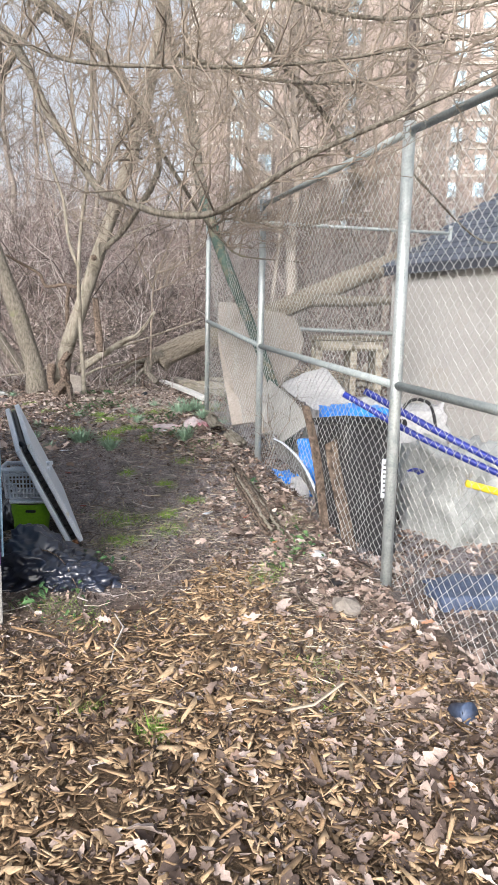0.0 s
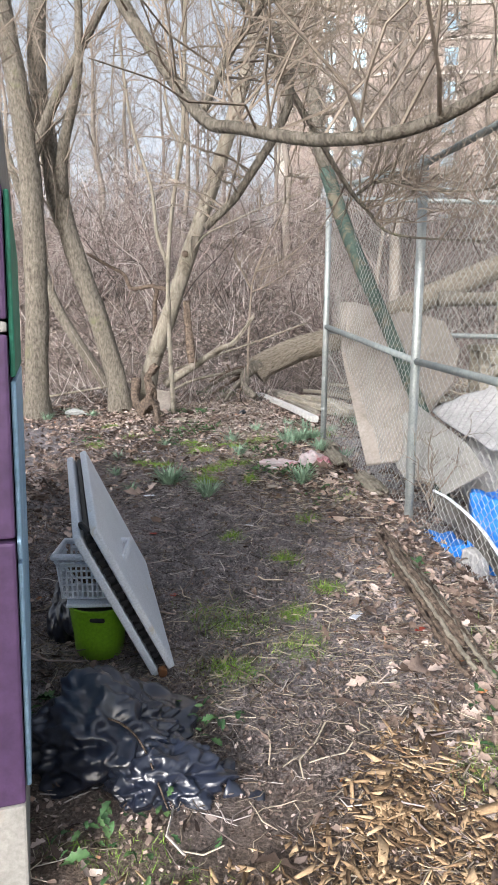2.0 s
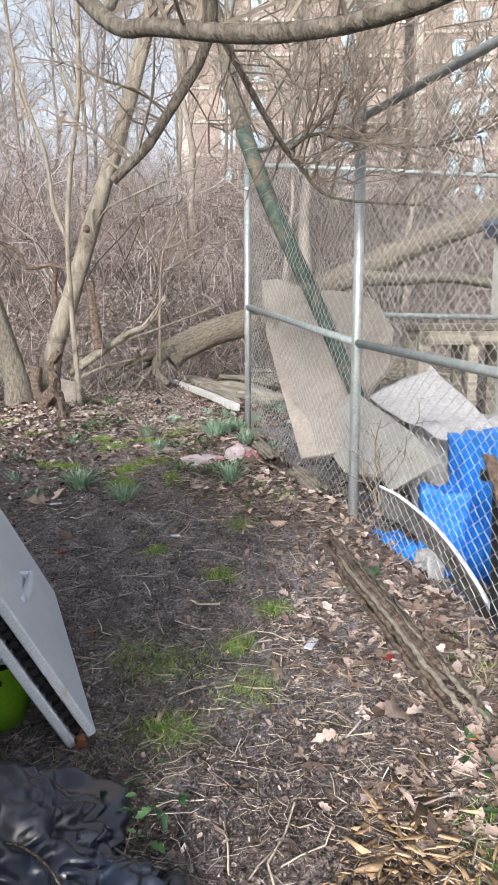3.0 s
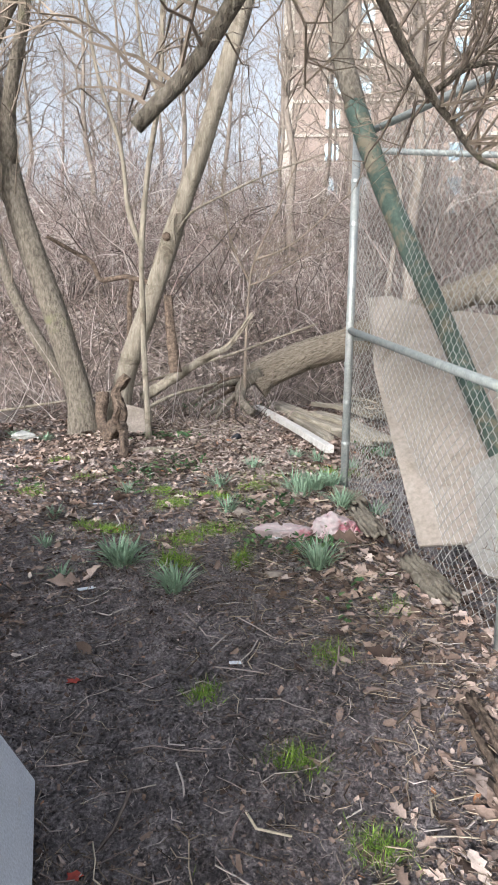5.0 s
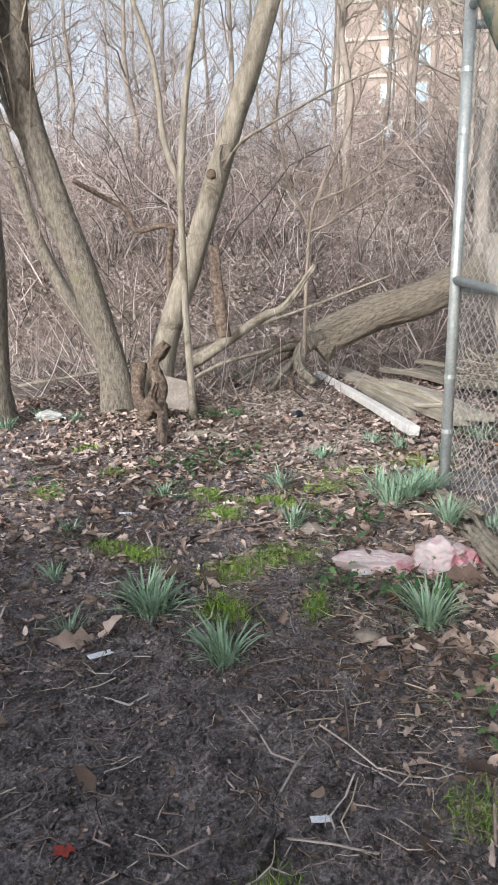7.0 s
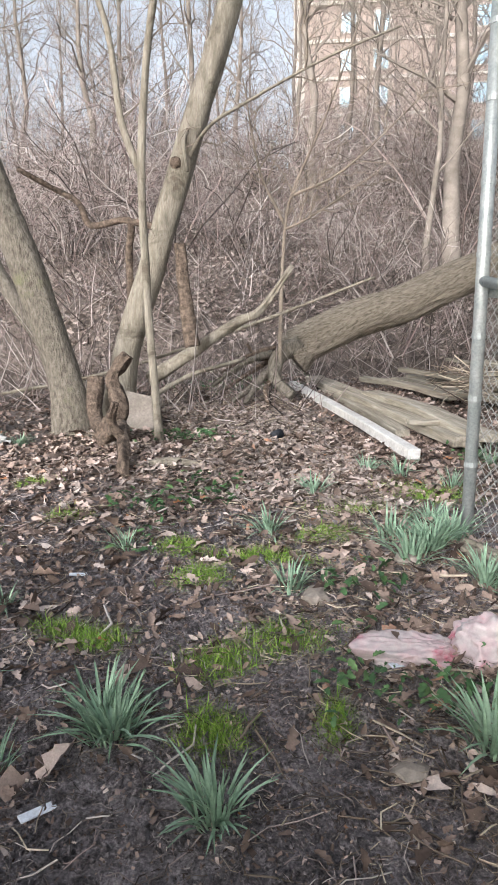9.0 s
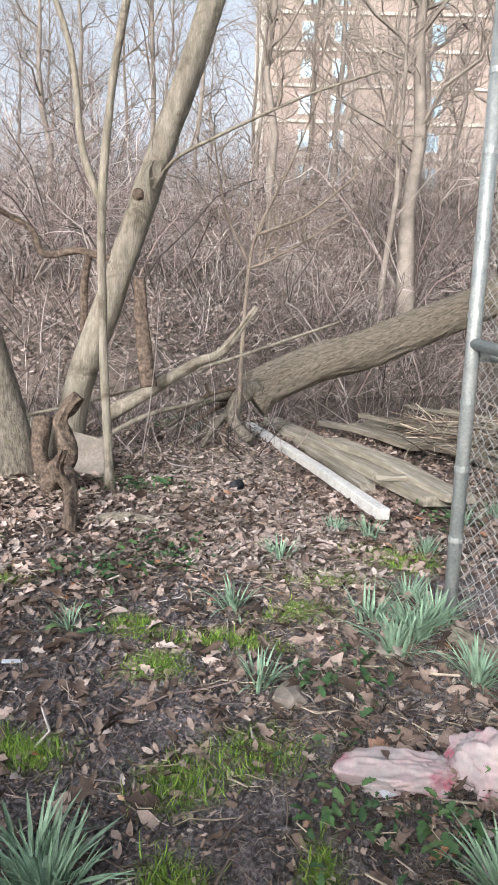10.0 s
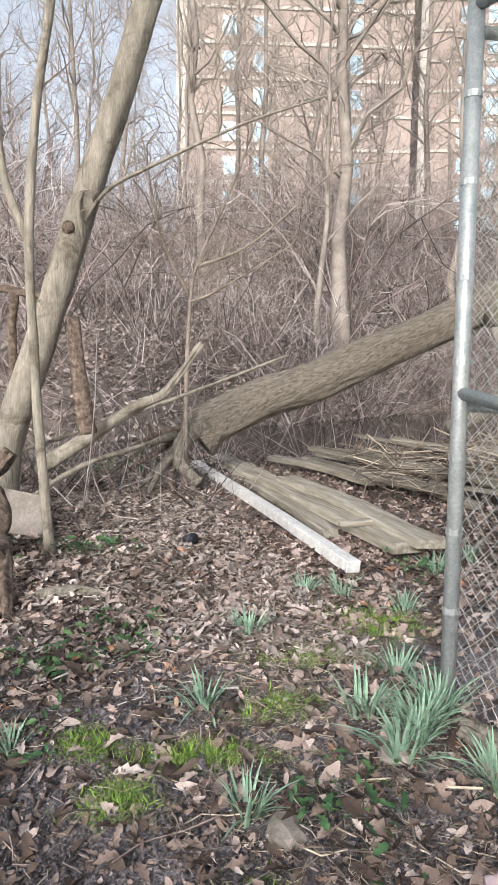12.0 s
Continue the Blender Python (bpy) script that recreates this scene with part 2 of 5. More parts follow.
# soil: black wet earth, with tan wood dust near the entrance and duff on the hill
SOIL = bpy.data.materials.new("garden_soil")
SOIL.use_nodes = True
nt_ = SOIL.node_tree
s_ = nt_.nodes["Principled BSDF"]
big = noise_fac(nt_, 0.9, 5, 0.6, world_space=True)
mid = noise_fac(nt_, 7, 6, 0.65, world_space=True)
fin = noise_fac(nt_, 85, 6, 0.75, world_space=True)
# earth's pale end carries the wet sheen as colour
earth = ramp_between(nt_, mixed(nt_, 0.72, mid, fin), [(0.36, (0.028, 0.025, 0.029)), (0.49, (0.165, 0.149, 0.158)), (0.62, (0.44, 0.40, 0.415))])
dust = ramp_between(nt_, fin, [(0.32, (0.045, 0.030, 0.019)), (0.5, (0.14, 0.093, 0.056)), (0.7, (0.31, 0.215, 0.13))])
duff = ramp_between(nt_, mixed(nt_, 0.4, fin, mid), [(0.38, (0.03, 0.024, 0.021)), (0.5, (0.13, 0.105, 0.092)), (0.64, (0.36, 0.305, 0.27))])
sep = nt_.nodes.new("ShaderNodeSeparateXYZ")
nt_.links.new(nt_.nodes.new("ShaderNodeNewGeometry").outputs["Position"], sep.inputs[0])


def band(lo, hi, wob):
    """A soft step along y, from lo to hi, with a ragged edge."""
    add = nt_.nodes.new("ShaderNodeMath")
    add.operation = "MULTIPLY_ADD"
    nt_.links.new(big, add.inputs[0])
    add.inputs[1].default_value = wob
    nt_.links.new(sep.outputs["Y"], add.inputs[2])
    mr = nt_.nodes.new("ShaderNodeMapRange")
    mr.inputs["From Min"].default_value = lo + wob / 2
    mr.inputs["From Max"].default_value = hi + wob / 2
    nt_.links.new(add.outputs[0], mr.inputs["Value"])
    return mr.outputs[0]


soil_col = mixed(nt_, band(3.0, 4.6, 2.0), dust, earth)
soil_col = mixed(nt_, band(8.6, 10.2, 2.5), soil_col, duff)
nt_.links.new(soil_col, s_.inputs["Base Color"])
s_.inputs["Roughness"].default_value = 0.5
s_.inputs["Specular IOR Level"].default_value = 0.4
sb_ = nt_.nodes.new("ShaderNodeBump")
sb_.inputs["Strength"].default_value = 1.0
sb_.inputs["Distance"].default_value = 0.035
nt_.links.new(mixed(nt_, 0.5, mid, fin), sb_.inputs["Height"])
nt_.links.new(sb_.outputs[0], s_.inputs["Normal"])

# ---- mesh helpers ----
rng = np.random.default_rng(7)


class Geo:
    """Vertices and faces of one mesh."""

    def __init__(self):
        self.v, self.f = [], []

    def tube(self, pts, radii, n=8, wob=0.0, closed=True):
        pts = [Vector(p) for p in pts]
        base = len(self.v)
        up = Vector((0.13, 0.31, 0.94))
        side = None
        for i, p in enumerate(pts):
            d = (pts[min(i + 1, len(pts) - 1)] - pts[max(i - 1, 0)]).normalized()
            if side is None:
                side = d.cross(up if abs(d.dot(up)) < 0.95 else Vector((1, 0, 0))).normalized()
            side = (side - d * side.dot(d)).normalized()
            other = d.cross(side)
            for k in range(n):
                a = math.tau * k / n
                r = radii[i] * (1 + wob * random.uniform(-1, 1))
                self.v.append(tuple(p + (side * math.cos(a) + other * math.sin(a)) * r))
        for i in range(len(pts) - 1):
            for k in range(n):
                a, b = base + i * n + k, base + i * n + (k + 1) % n
                self.f.append((a, b, b + n, a + n))
        if closed and n > 3:
            self.f.append(tuple(range(base + n - 1, base - 1, -1)))
            e = base + (len(pts) - 1) * n
            self.f.append(tuple(range(e, e + n)))
        return self

    def bark(self, pts, radii, n=36, amp=0.008, freq=16.0, along=5.0):
        """A trunk whose surface has furrows running along it; pts close together."""
        base = len(self.v)
        self.tube(pts, radii, n)
        dist_ = 0.0
        for i, p in enumerate(pts):
            if i:
                dist_ += (Vector(p) - Vector(pts[i - 1])).length
            r = radii[i]
            for k in range(n):
                a = math.tau * k / n
                q = Vector((math.cos(a) * r * freq, math.sin(a) * r * freq, dist_ * along))
                h = amp * (1 - 2.4 * abs(noise.noise(q))) + amp * 1.6 * noise.noise(Vector((math.cos(a) * 1.3, math.sin(a) * 1.3, dist_ * 1.7)))
                v = Vector(self.v[base + i * n + k])
                self.v[base + i * n + k] = tuple(v + (v - Vector(p)).normalized() * h)
        return self

    def box(self, m, sx, sy, sz, jag=0.0):
        base = len(self.v)
        for x in (-0.5, 0.5):
            for y in (-0.5, 0.5):
                for z in (-0.5, 0.5):
                    j = [random.uniform(-jag, jag) for _ in range(3)]
                    self.v.append(tuple(m @ Vector((x * sx + j[0], y * sy + j[1], z * sz + j[2]))))
        for q in ((0, 1, 3, 2), (4, 6, 7, 5), (0, 4, 5, 1), (2, 3, 7, 6), (0, 2, 6, 4), (1, 5, 7, 3)):
            self.f.append(tuple(base + i for i in q))
        return self

    def plate(self, corners, thick):
        """A flat polygon given thickness along its normal."""
        c = [Vector(p) for p in corners]
        nrm = (c[1] - c[0]).cross(c[-1] - c[0]).normalized() * thick
        base, k = len(self.v), len(c)
        self.v += [tuple(p) for p in c] + [tuple(p + nrm) for p in c]
        self.f.append(tuple(range(base + k - 1, base - 1, -1)))
        self.f.append(tuple(range(base + k, base + 2 * k)))
        for i in range(k):
            j = (i + 1) % k
            self.f.append((base + i, base + j, base + k + j, base + k + i))
        return self

    def mesh(self, name, mat, smooth=False):
        me = bpy.data.meshes.new(name)
        me.from_pydata(self.v, [], self.f)
        me.materials.append(mat)
        if smooth:
            me.polygons.foreach_set("use_smooth", [True] * len(me.polygons))
        me.update()
        return me


def part(name, geo, mat, parent=None, label="", smooth=False):
    """Links a Geo, a bmesh or a mesh as one object, under parent if there is one."""
    if isinstance(geo, Geo):
        me = geo.mesh(name, mat, smooth)
    elif isinstance(geo, bmesh.types.BMesh):
        me = bpy.data.meshes.new(name)
        geo.to_mesh(me)
        geo.free()
        me.materials.append(mat)
        if smooth:
            me.polygons.foreach_set("use_smooth", [True] * len(me.polygons))
    else:
        me = geo
    ob = new(name, me)
    if parent:
        ob.parent = parent
    return tagged(ob, label)


def thing(name, label, category, group="", at=(0, 0, 0), kind=""):
    ob = new(name)
    ob.empty_display_size = 0.1
    ob.matrix_basis = at if isinstance(at, Matrix) else Matrix.Translation(at)
    return tagged(ob, label, category, group, kind)


def bevelled(sx, sy, sz, bevel=0.01, segs=2, m=Matrix()):
    bm = bmesh.new()
    bmesh.ops.create_cube(bm, size=1.0, matrix=Matrix.Diagonal((sx, sy, sz, 1)))
    bmesh.ops.bevel(bm, geom=bm.edges[:], offset=bevel, segments=segs, affect="EDGES", profile=0.6)
    bmesh.ops.transform(bm, matrix=m, verts=bm.verts)
    return bm


def crumple(bm, amount, scale, seed=0.0):
    for v in bm.verts:
        n = noise.noise_vector(v.co * scale + Vector((seed, seed * 2, 3)))
        n2 = noise.noise_vector(v.co * scale * 2.7 + Vector((seed, 5, seed)))
        v.co += n * amount + n2 * amount * 0.45
    return bm


def scatter(name, tv, tf, loc, rot, mat):
    """One mesh of many copies of a small template; rot: N 3x3 with the scale in it."""
    tv = np.asarray(tv, float)
    k = len(loc)
    verts = (np.einsum("nij,vj->nvi", rot, tv) + loc[:, None, :]).reshape(-1, 3)
    loops = [len(f) for f in tf]
    flat = np.concatenate([np.asarray(f) for f in tf])
    idx = (flat[None, :] + (np.arange(k) * len(tv))[:, None]).ravel()
    me = bpy.data.meshes.new(name)
    me.vertices.add(len(verts))
    me.vertices.foreach_set("co", verts.ravel())
    me.loops.add(len(idx))
    me.loops.foreach_set("vertex_index", idx.astype(np.int32))
    me.polygons.add(k * len(tf))
    starts = np.cumsum(np.tile(loops, k)) - np.tile(loops, k)
    me.polygons.foreach_set("loop_start", starts.astype(np.int32))
    me.materials.append(mat)
    me.update(calc_edges=True)
    me.validate()
    return me


def rotations(n, tilt, size, aspect=(1, 1, 1), spread=0.35):
    """Random turns about z, tilted by up to tilt radians, scaled about size."""
    a = rng.uniform(0, math.tau, n)
    tx, ty = rng.normal(0, tilt, n), rng.normal(0, tilt, n)
    s = size * np.exp(rng.normal(0, spread, n))
    ca, sa, cx, sx, cy, sy = np.cos(a), np.sin(a), np.cos(tx), np.sin(tx), np.cos(ty), np.sin(ty)
    o, i = np.zeros(n), np.ones(n)
    rz = np.stack([ca, -sa, o, sa, ca, o, o, o, i], 1).reshape(-1, 3, 3)
    rx = np.stack([i, o, o, o, cx, -sx, o, sx, cx], 1).reshape(-1, 3, 3)
    ry = np.stack([cy, o, sy, o, i, o, -sy, o, cy], 1).reshape(-1, 3, 3)
    return (rz @ rx @ ry) * s[:, None, None] * np.asarray(aspect)[None, None, :]


# ---- the lie of the land ----
KNOT_Y = [-60, -3, 0, 2.5, 4.2, 6.0, 7.0, 8.4, 9.7, 11.0, 12.5, 14.0]
KNOT_Z = [-0.3, 0.1, 0.15, 0.27, 0.385, 0.60, 0.72, 0.88, 0.93, 0.95, 0.98, 0.98]
WATER_Z = 0.86


def fence_x(y):
    return 0.06 + (6.282 - y) * 0.3155


def near_bank(x):
    return np.clip(15.0 + 0.32 * (x + 1.4), 13.6, 17.5)


def far_bank(x):
    return np.clip(16.4 + 0.95 * (x + 3.5), 16.0, 23.5)


def bumps(x, y):
    z = 0.0
    for k, (fx, fy, ph) in enumerate(((2.1, 1.3, 0.3), (-1.7, 2.9, 1.9), (4.3, -3.1, 4.0), (5.9, 6.7, 2.2), (-9.1, 7.3, 5.1), (13.7, 11.1, 0.9), (-17.3, 19.9, 3.3))):
        z = z + np.sin(fx * x + fy * y + ph) * 0.022 / (1 + k * 0.45)
    return z


def height(x, y):
    x, y = np.asarray(x, float), np.asarray(y, float)
    z = np.interp(y, KNOT_Y, KNOT_Z) + bumps(x, y) * np.clip((8 - np.abs(x + 1)) / 2, 0, 1) * np.clip((y + 4) / 1.5, 0, 1)
    # a low ridge of litter along the fence, and the sunken yard inside it
    d = x - fence_x(y)
    yard = np.clip((8.9 - y) / 0.6, 0, 1) * np.clip((y + 1) / 1.0, 0, 1)
    z = z + 0.07 * np.exp(-((d + 0.3) / 0.22) ** 2) * yard * np.clip((y - 3.2) / 1.5, 0, 1)
    z = z - 0.22 * np.clip((d - 0.03) / 0.35, 0, 1) * yard
    # the creek
    nb, fb = near_bank(x), far_bank(x)
    z = z - 0.45 * np.clip((y - nb + 0.8) / 1.1, 0, 1)
    # the hill beyond
    t = np.clip(y - fb, 0, None)
    crest = 34.0 + 0.02 * x
    slope = (7.6 - 1.5) / np.maximum(crest - fb, 5)
    hill = 0.45 + 1.0 * (1 - np.exp(-t / 0.9)) + np.minimum(t, crest - fb) * slope
    hill = hill + np.sin(x * 0.35 + y * 0.2) * 0.15 + np.sin(x * 1.1 - y * 0.7) * 0.07 + bumps(x * 0.5, y * 0.5) * 2
    return np.where(y > fb, hill, z)


def hz(x, y):
    return float(height(x, y))


# ---- ground ----


def ground():
    xs = np.concatenate([[-400, -200, -100, -60], np.arange(-40, -6, 1.0), np.arange(-6, 4, 0.07), np.arange(4, 40, 1.0), [60, 100, 200, 400]])
    ys = np.concatenate([[-300, -100, -40, -15, -6], np.arange(-3, 13, 0.07), np.arange(13, 26, 0.3), np.arange(26, 46, 1.0), [60, 90, 150, 300, 600]])
    gx, gy = np.meshgrid(xs, ys)
    gz = height(gx, gy)
    verts = np.stack([gx, gy, gz], -1).reshape(-1, 3)
    nx, ny = len(xs), len(ys)
    i = (np.arange(ny - 1)[:, None] * nx + np.arange(nx - 1)[None, :]).ravel()
    faces = np.stack([i, i + 1, i + 1 + nx, i + nx], 1)
    me = bpy.data.meshes.new("ground")
    me.from_pydata(verts.tolist(), [], faces.tolist())
    me.materials.append(SOIL)
    me.polygons.foreach_set("use_smooth", [True] * len(me.polygons))
    tagged(new("ground", me), "black earth and leaf duff rising to a hillside", "ground", kind="structure")


ground()
wg = Geo()
wg.v = [(-40, 13.0, WATER_Z), (40, 13.0, WATER_Z), (40, 25.5, WATER_Z), (-40, 25.5, WATER_Z)]
wg.f = [(0, 1, 2, 3)]
tagged(part("water", wg, WATER), "still dark creek water under the fallen trunk", "water", kind="structure")

# ---- chain-link fences ----


def chainlink(a, b, h0, h1, z0, z1):
    """Zigzag wires woven between two posts; a, b: plan points; z0, z1: foot heights; h0, h1: heights."""
    a, b = Vector((*a, z0)), Vector((*b, z1))
    run = b - a
    length = Vector((run.x, run.y, 0)).length
    step = 0.036
    n = int(length / step)
    across = Vector((run.x, run.y, 0)).normalized()
    nrm = Vector((-across.y, across.x, 0))
    geo = Geo()
    for i in range(n):
        f = i / n
        foot = a + run * f
        top = h0 + (h1 - h0) * f
        rows_ = int(top / step)
        pts = []
        for k in range(rows_ + 1):
            s = (k + i) % 2
            bulge = 0.012 * math.sin(i * 0.37) * math.sin(k * 0.21)
            p = foot + across * (s * step) + Vector((0, 0, k * step + random.uniform(-0.0015, 0.0015))) + nrm * (0.0022 * (1 if s else -1) + bulge)
            pts.append(p)
        geo.tube(pts, [0.00175] * len(pts), 3, closed=False)
    return geo


def fence(name, label, posts, mid, top_over, skip=0):
    """posts: rows of x, y, foot, height, radius."""
    t = thing(name, label, "fence")
    for x, y, z, h, r in posts[skip:]:
        g = Geo().tube([(x, y, z - 0.25), (x, y, z + h * 0.5), (x, y, z + h)], [r, r, r], 14)
        p = part("post", g, GALV, t, smooth=True)
        if r > 0.0295:
            continue
        cap = Geo().tube([(x, y, z + h - 0.01), (x, y, z + h + 0.025), (x, y, z + h + 0.045)], [r * 1.12, r * 1.12, r * 0.5], 12)
        part("post_cap", cap, GALV, p, smooth=True)
        for k in range(1, 8):
            zz = z + h * k / 8 + random.uniform(-0.03, 0.03)
            part("tie_band", Geo().tube([(x, y, zz - 0.011), (x, y, zz + 0.011)], [r * 1.1, r * 1.1], 12), GALV, p)
    for (xa, ya, za, ha, ra), (xb, yb, zb, hb, rb) in zip(posts, posts[1:]):
        mesh_ = chainlink((xa, ya), (xb, yb), ha - top_over - 0.02, hb - top_over - 0.02, za + 0.01, zb + 0.01)
        side = Vector((yb - ya, xa - xb, 0)).normalized() * 0.03
        for i, v in enumerate(mesh_.v):
            mesh_.v[i] = (v[0] - side.x, v[1] - side.y, v[2])
        tagged(part("wire_mesh", mesh_, WIRE, t, "diamond mesh of galvanised wire"), kind="stuff")
        for nm, fa, fb_, rr in (("top_rail", ha - top_over, hb - top_over, 0.021), ("middle_rail", mid[0] * ha, mid[0] * hb, 0.024)):
            pa, pb = Vector((xa, ya, za + fa)), Vector((xb, yb, zb + fb_))
            part(nm, Geo().tube([pa, (pa + pb) / 2, pb], [rr] * 3, 10), RAILS, t, smooth=True)
    return t


EP = (-0.605, 8.395)
FENCE_POSTS = [(*EP, 0.90, 2.48, 0.0285), (0.06, 6.282, 0.655, 2.39, 0.030), (0.835, 3.825, 0.37, 2.57, 0.033), (1.62, 1.34, 0.22, 2.57, 0.033), (2.4, -1.13, 0.15, 2.57, 0.033)]
fence("chain_link_fence", "tall galvanised chain-link fence with middle rail", FENCE_POSTS, (0.46,), 0.05)
fence("chain_link_fence", "galvanised chain-link fence closing the back of the yard",
      [(EP[0] + 0.03, EP[1] + 0.01, 0.88, 2.42, 0.024), (2.42, 8.86, 0.8, 2.46, 0.024)], (0.46,), 0.05, 1)

# ---- trees ----


def bend(a, b, n, sag=0.0, jitter=0.03):
    a, b = Vector(a), Vector(b)
    out = []
    for i in range(n + 1):
        f = i / n
        p = a.lerp(b, f) + Vector((0, 0, -sag * math.sin(math.pi * f)))
        if 0 < i < n:
            p += Vector([random.uniform(-jitter, jitter) for _ in range(3)]) * (b - a).length
        out.append(p)
    return out


def smooth_line(pts, per=4):
    """A Catmull-Rom line through pts."""
    p = [Vector(q) for q in pts]
    p = [p[0] * 2 - p[1]] + p + [p[-1] * 2 - p[-2]]
    out = []
    for i in range(1, len(p) - 2):
        for k in range(per):
            t = k / per
            a, b, c, d = p[i - 1], p[i], p[i + 1], p[i + 2]
            out.append(0.5 * ((2 * b) + (c - a) * t + (2 * a - 5 * b + 4 * c - d) * t * t + (3 * b - a - 3 * c + d) * t ** 3))
    out.append(p[-2])
    return out


def taper(n, r0, r1, swell=0.0):
    return [(r0 + (r1 - r0) * (i / (n - 1))) * (1 + swell * max(0, 1 - i / (n - 1) * 7)) for i in range(n)]


def sprout(geo, line, count, length, radius, depth, up=0.35, lo=0.1, droop=0.0, sides=4, floor=-99.0):
    """Side shoots along a line, branching again depth times."""
    for _ in range(count):
        f = random.uniform(lo, 1.0) * (len(line) - 1)
        i = min(int(f), len(line) - 2)
        a = line[i].lerp(line[i + 1], f - i)
        along = (line[i + 1] - line[i]).normalized()
        d = Vector([random.gauss(0, 1) for _ in range(3)])
        d = (d - along * d.dot(along)).normalized() * 0.9 + along * random.uniform(0.2, 0.9)
        d.z += up - droop
        L = length * random.uniform(0.45, 1.2)
        if a.z + d.normalized().z * L < floor:
            d.z = abs(d.z) + 0.3
            if a.z < floor - 0.1:
                continue
        sub = bend(a, a + d.normalized() * L, 4, sag=-0.05 * L, jitter=0.075)
        geo.tube(sub, taper(5, radius, radius * 0.3), sides if depth > 0 else 3, closed=False)
        if depth > 0:
            sprout(geo, sub, random.randint(3, 5), length * 0.55, radius * 0.5, depth - 1, up, 0.2, droop, 3, floor)


def bare_tree(name, label, line, r0, r1, mat, limbs=(), twigs=None, sides=12, wob=0.05, group="", swell=0.5, floor=-99.0):
    """A tree by its trunk line; limbs: (line, r0, r1); twigs: (count, length, radius, depth)."""
    t = thing(name, label, "tree", group, at=line[0])
    off = -Vector(line[0])
    ln = [p + off for p in smooth_line(line)]
    fine_ = smooth_line(line, 10 if r0 > 0.08 else 6)
    fine_ = [p + off for p in fine_]
    part("trunk", Geo().bark(fine_, taper(len(fine_), r0, r1, swell), 40 if r0 > 0.08 else 16, min(0.007, r0 * 0.08)), mat, t, smooth=True)
    lines = [(ln, 0.45)]
    for pts, a, b in limbs:
        l2 = [p + off for p in smooth_line(pts)]
        part("limb", Geo().tube(l2, taper(len(l2), a, b), 8, wob), mat, t, smooth=True)
        lines.append((l2, 0.15))
    if twigs:
        g = Geo()
        for l2, lo in lines:
            sprout(g, l2, twigs[0], twigs[1], twigs[2], twigs[3], lo=lo, floor=floor + off.z)
        tagged(part("crown", g, TWIG, t, "bare grey-brown twigs"), kind="stuff")
    return t


def far_tree_mesh(seed, tall, r):
    random.seed(seed)
    trunk, crown = Geo(), Geo()
    lean = Vector((random.uniform(-0.08, 0.08), random.uniform(-0.05, 0.05), 1)) * tall
    ln = bend((0, 0, -0.3), lean, 9, jitter=0.012)
    trunk.tube(ln, taper(10, r, r * 0.12, 0.4), 8, 0.04)
    for _ in range(20):
        f = random.uniform(0.25, 0.97)
        i = min(int(f * 9), 8)
        a = ln[i].lerp(ln[i + 1], f * 9 - i)
        ang = random.uniform(0, math.tau)
        L = tall * random.uniform(0.14, 0.34) * (1.15 - f * 0.6)
        d = Vector((math.cos(ang), math.sin(ang), random.uniform(0.5, 1.5))).normalized()
        b = bend(a, a + d * L, 5, jitter=0.05)
        rr = r * 0.34 * (1.1 - f * 0.7)
        crown.tube(b, taper(6, rr, rr * 0.2), 5, closed=False)
        sprout(crown, b, 9, L * 0.5, max(rr * 0.3, 0.009), 1, 0.25, 0.1, sides=3)
    sprout(crown, ln, 10, tall * 0.1, 0.02, 1, 0.4, 0.3, sides=3)
    return trunk.mesh("trunk", FARBARK, True), crown.mesh("crown", FARBARK)


# the peeled dead tree that leans over the creek bank
bare_tree("leaning_dead_tree", "leaning dead tree, half stripped of bark",
          [(-3.28, 11.0, 0.85), (-3.18, 11.0, 1.45), (-2.9, 11.0, 2.25), (-2.6, 11.0, 3.1), (-2.28, 11.0, 4.0), (-2.0, 11.0, 4.85), (-1.72, 11.05, 5.9), (-1.5, 11.1, 7.4)],
          0.118, 0.08, DEADWOOD,
          [([(-2.6, 11.0, 3.05), (-2.35, 10.8, 3.3), (-2.0, 10.6, 3.42), (-1.4, 10.4, 3.62), (-0.9, 10.3, 3.75)], 0.018, 0.006),
           ([(-2.5, 11.0, 3.4), (-2.55, 10.86, 3.25), (-2.52, 10.84, 3.0)], 0.022, 0.012)], (4, 0.55, 0.008, 1))
knot = Geo().tube([(-2.63, 10.95, 3.07), (-2.635, 10.885, 3.09), (-2.635, 10.87, 3.095)], [0.06, 0.045, 0.03], 10, 0.1)
part("knot_hole", knot, DARKWOOD, bpy.data.objects["leaning_dead_tree"], "black rotted knot hole", True).matrix_parent_inverse = Matrix.Translation((3.28, -11.0, -0.85))

# two live trunks at the edge of the wood
bare_tree("tree", "grey-barked tree with a leaning trunk",
          [(-3.38, 10.35, 0.8), (-3.44, 10.35, 1.35), (-3.68, 10.32, 2.2), (-4.02, 10.3, 3.2), (-4.3, 10.3, 4.4), (-4.42, 10.3, 5.4), (-4.3, 10.3, 7.2), (-4.4, 10.3, 9)],
          0.135, 0.10, GREYBARK,
          [([(-4.12, 10.3, 3.7), (-4.0, 10.1, 4.3), (-3.7, 9.9, 5.1), (-3.6, 9.7, 6.4)], 0.09, 0.04),
           ([(-3.95, 10.3, 3.0), (-4.25, 10.2, 3.6), (-4.3, 10.1, 4.6)], 0.035, 0.012)], (11, 1.3, 0.011, 2))
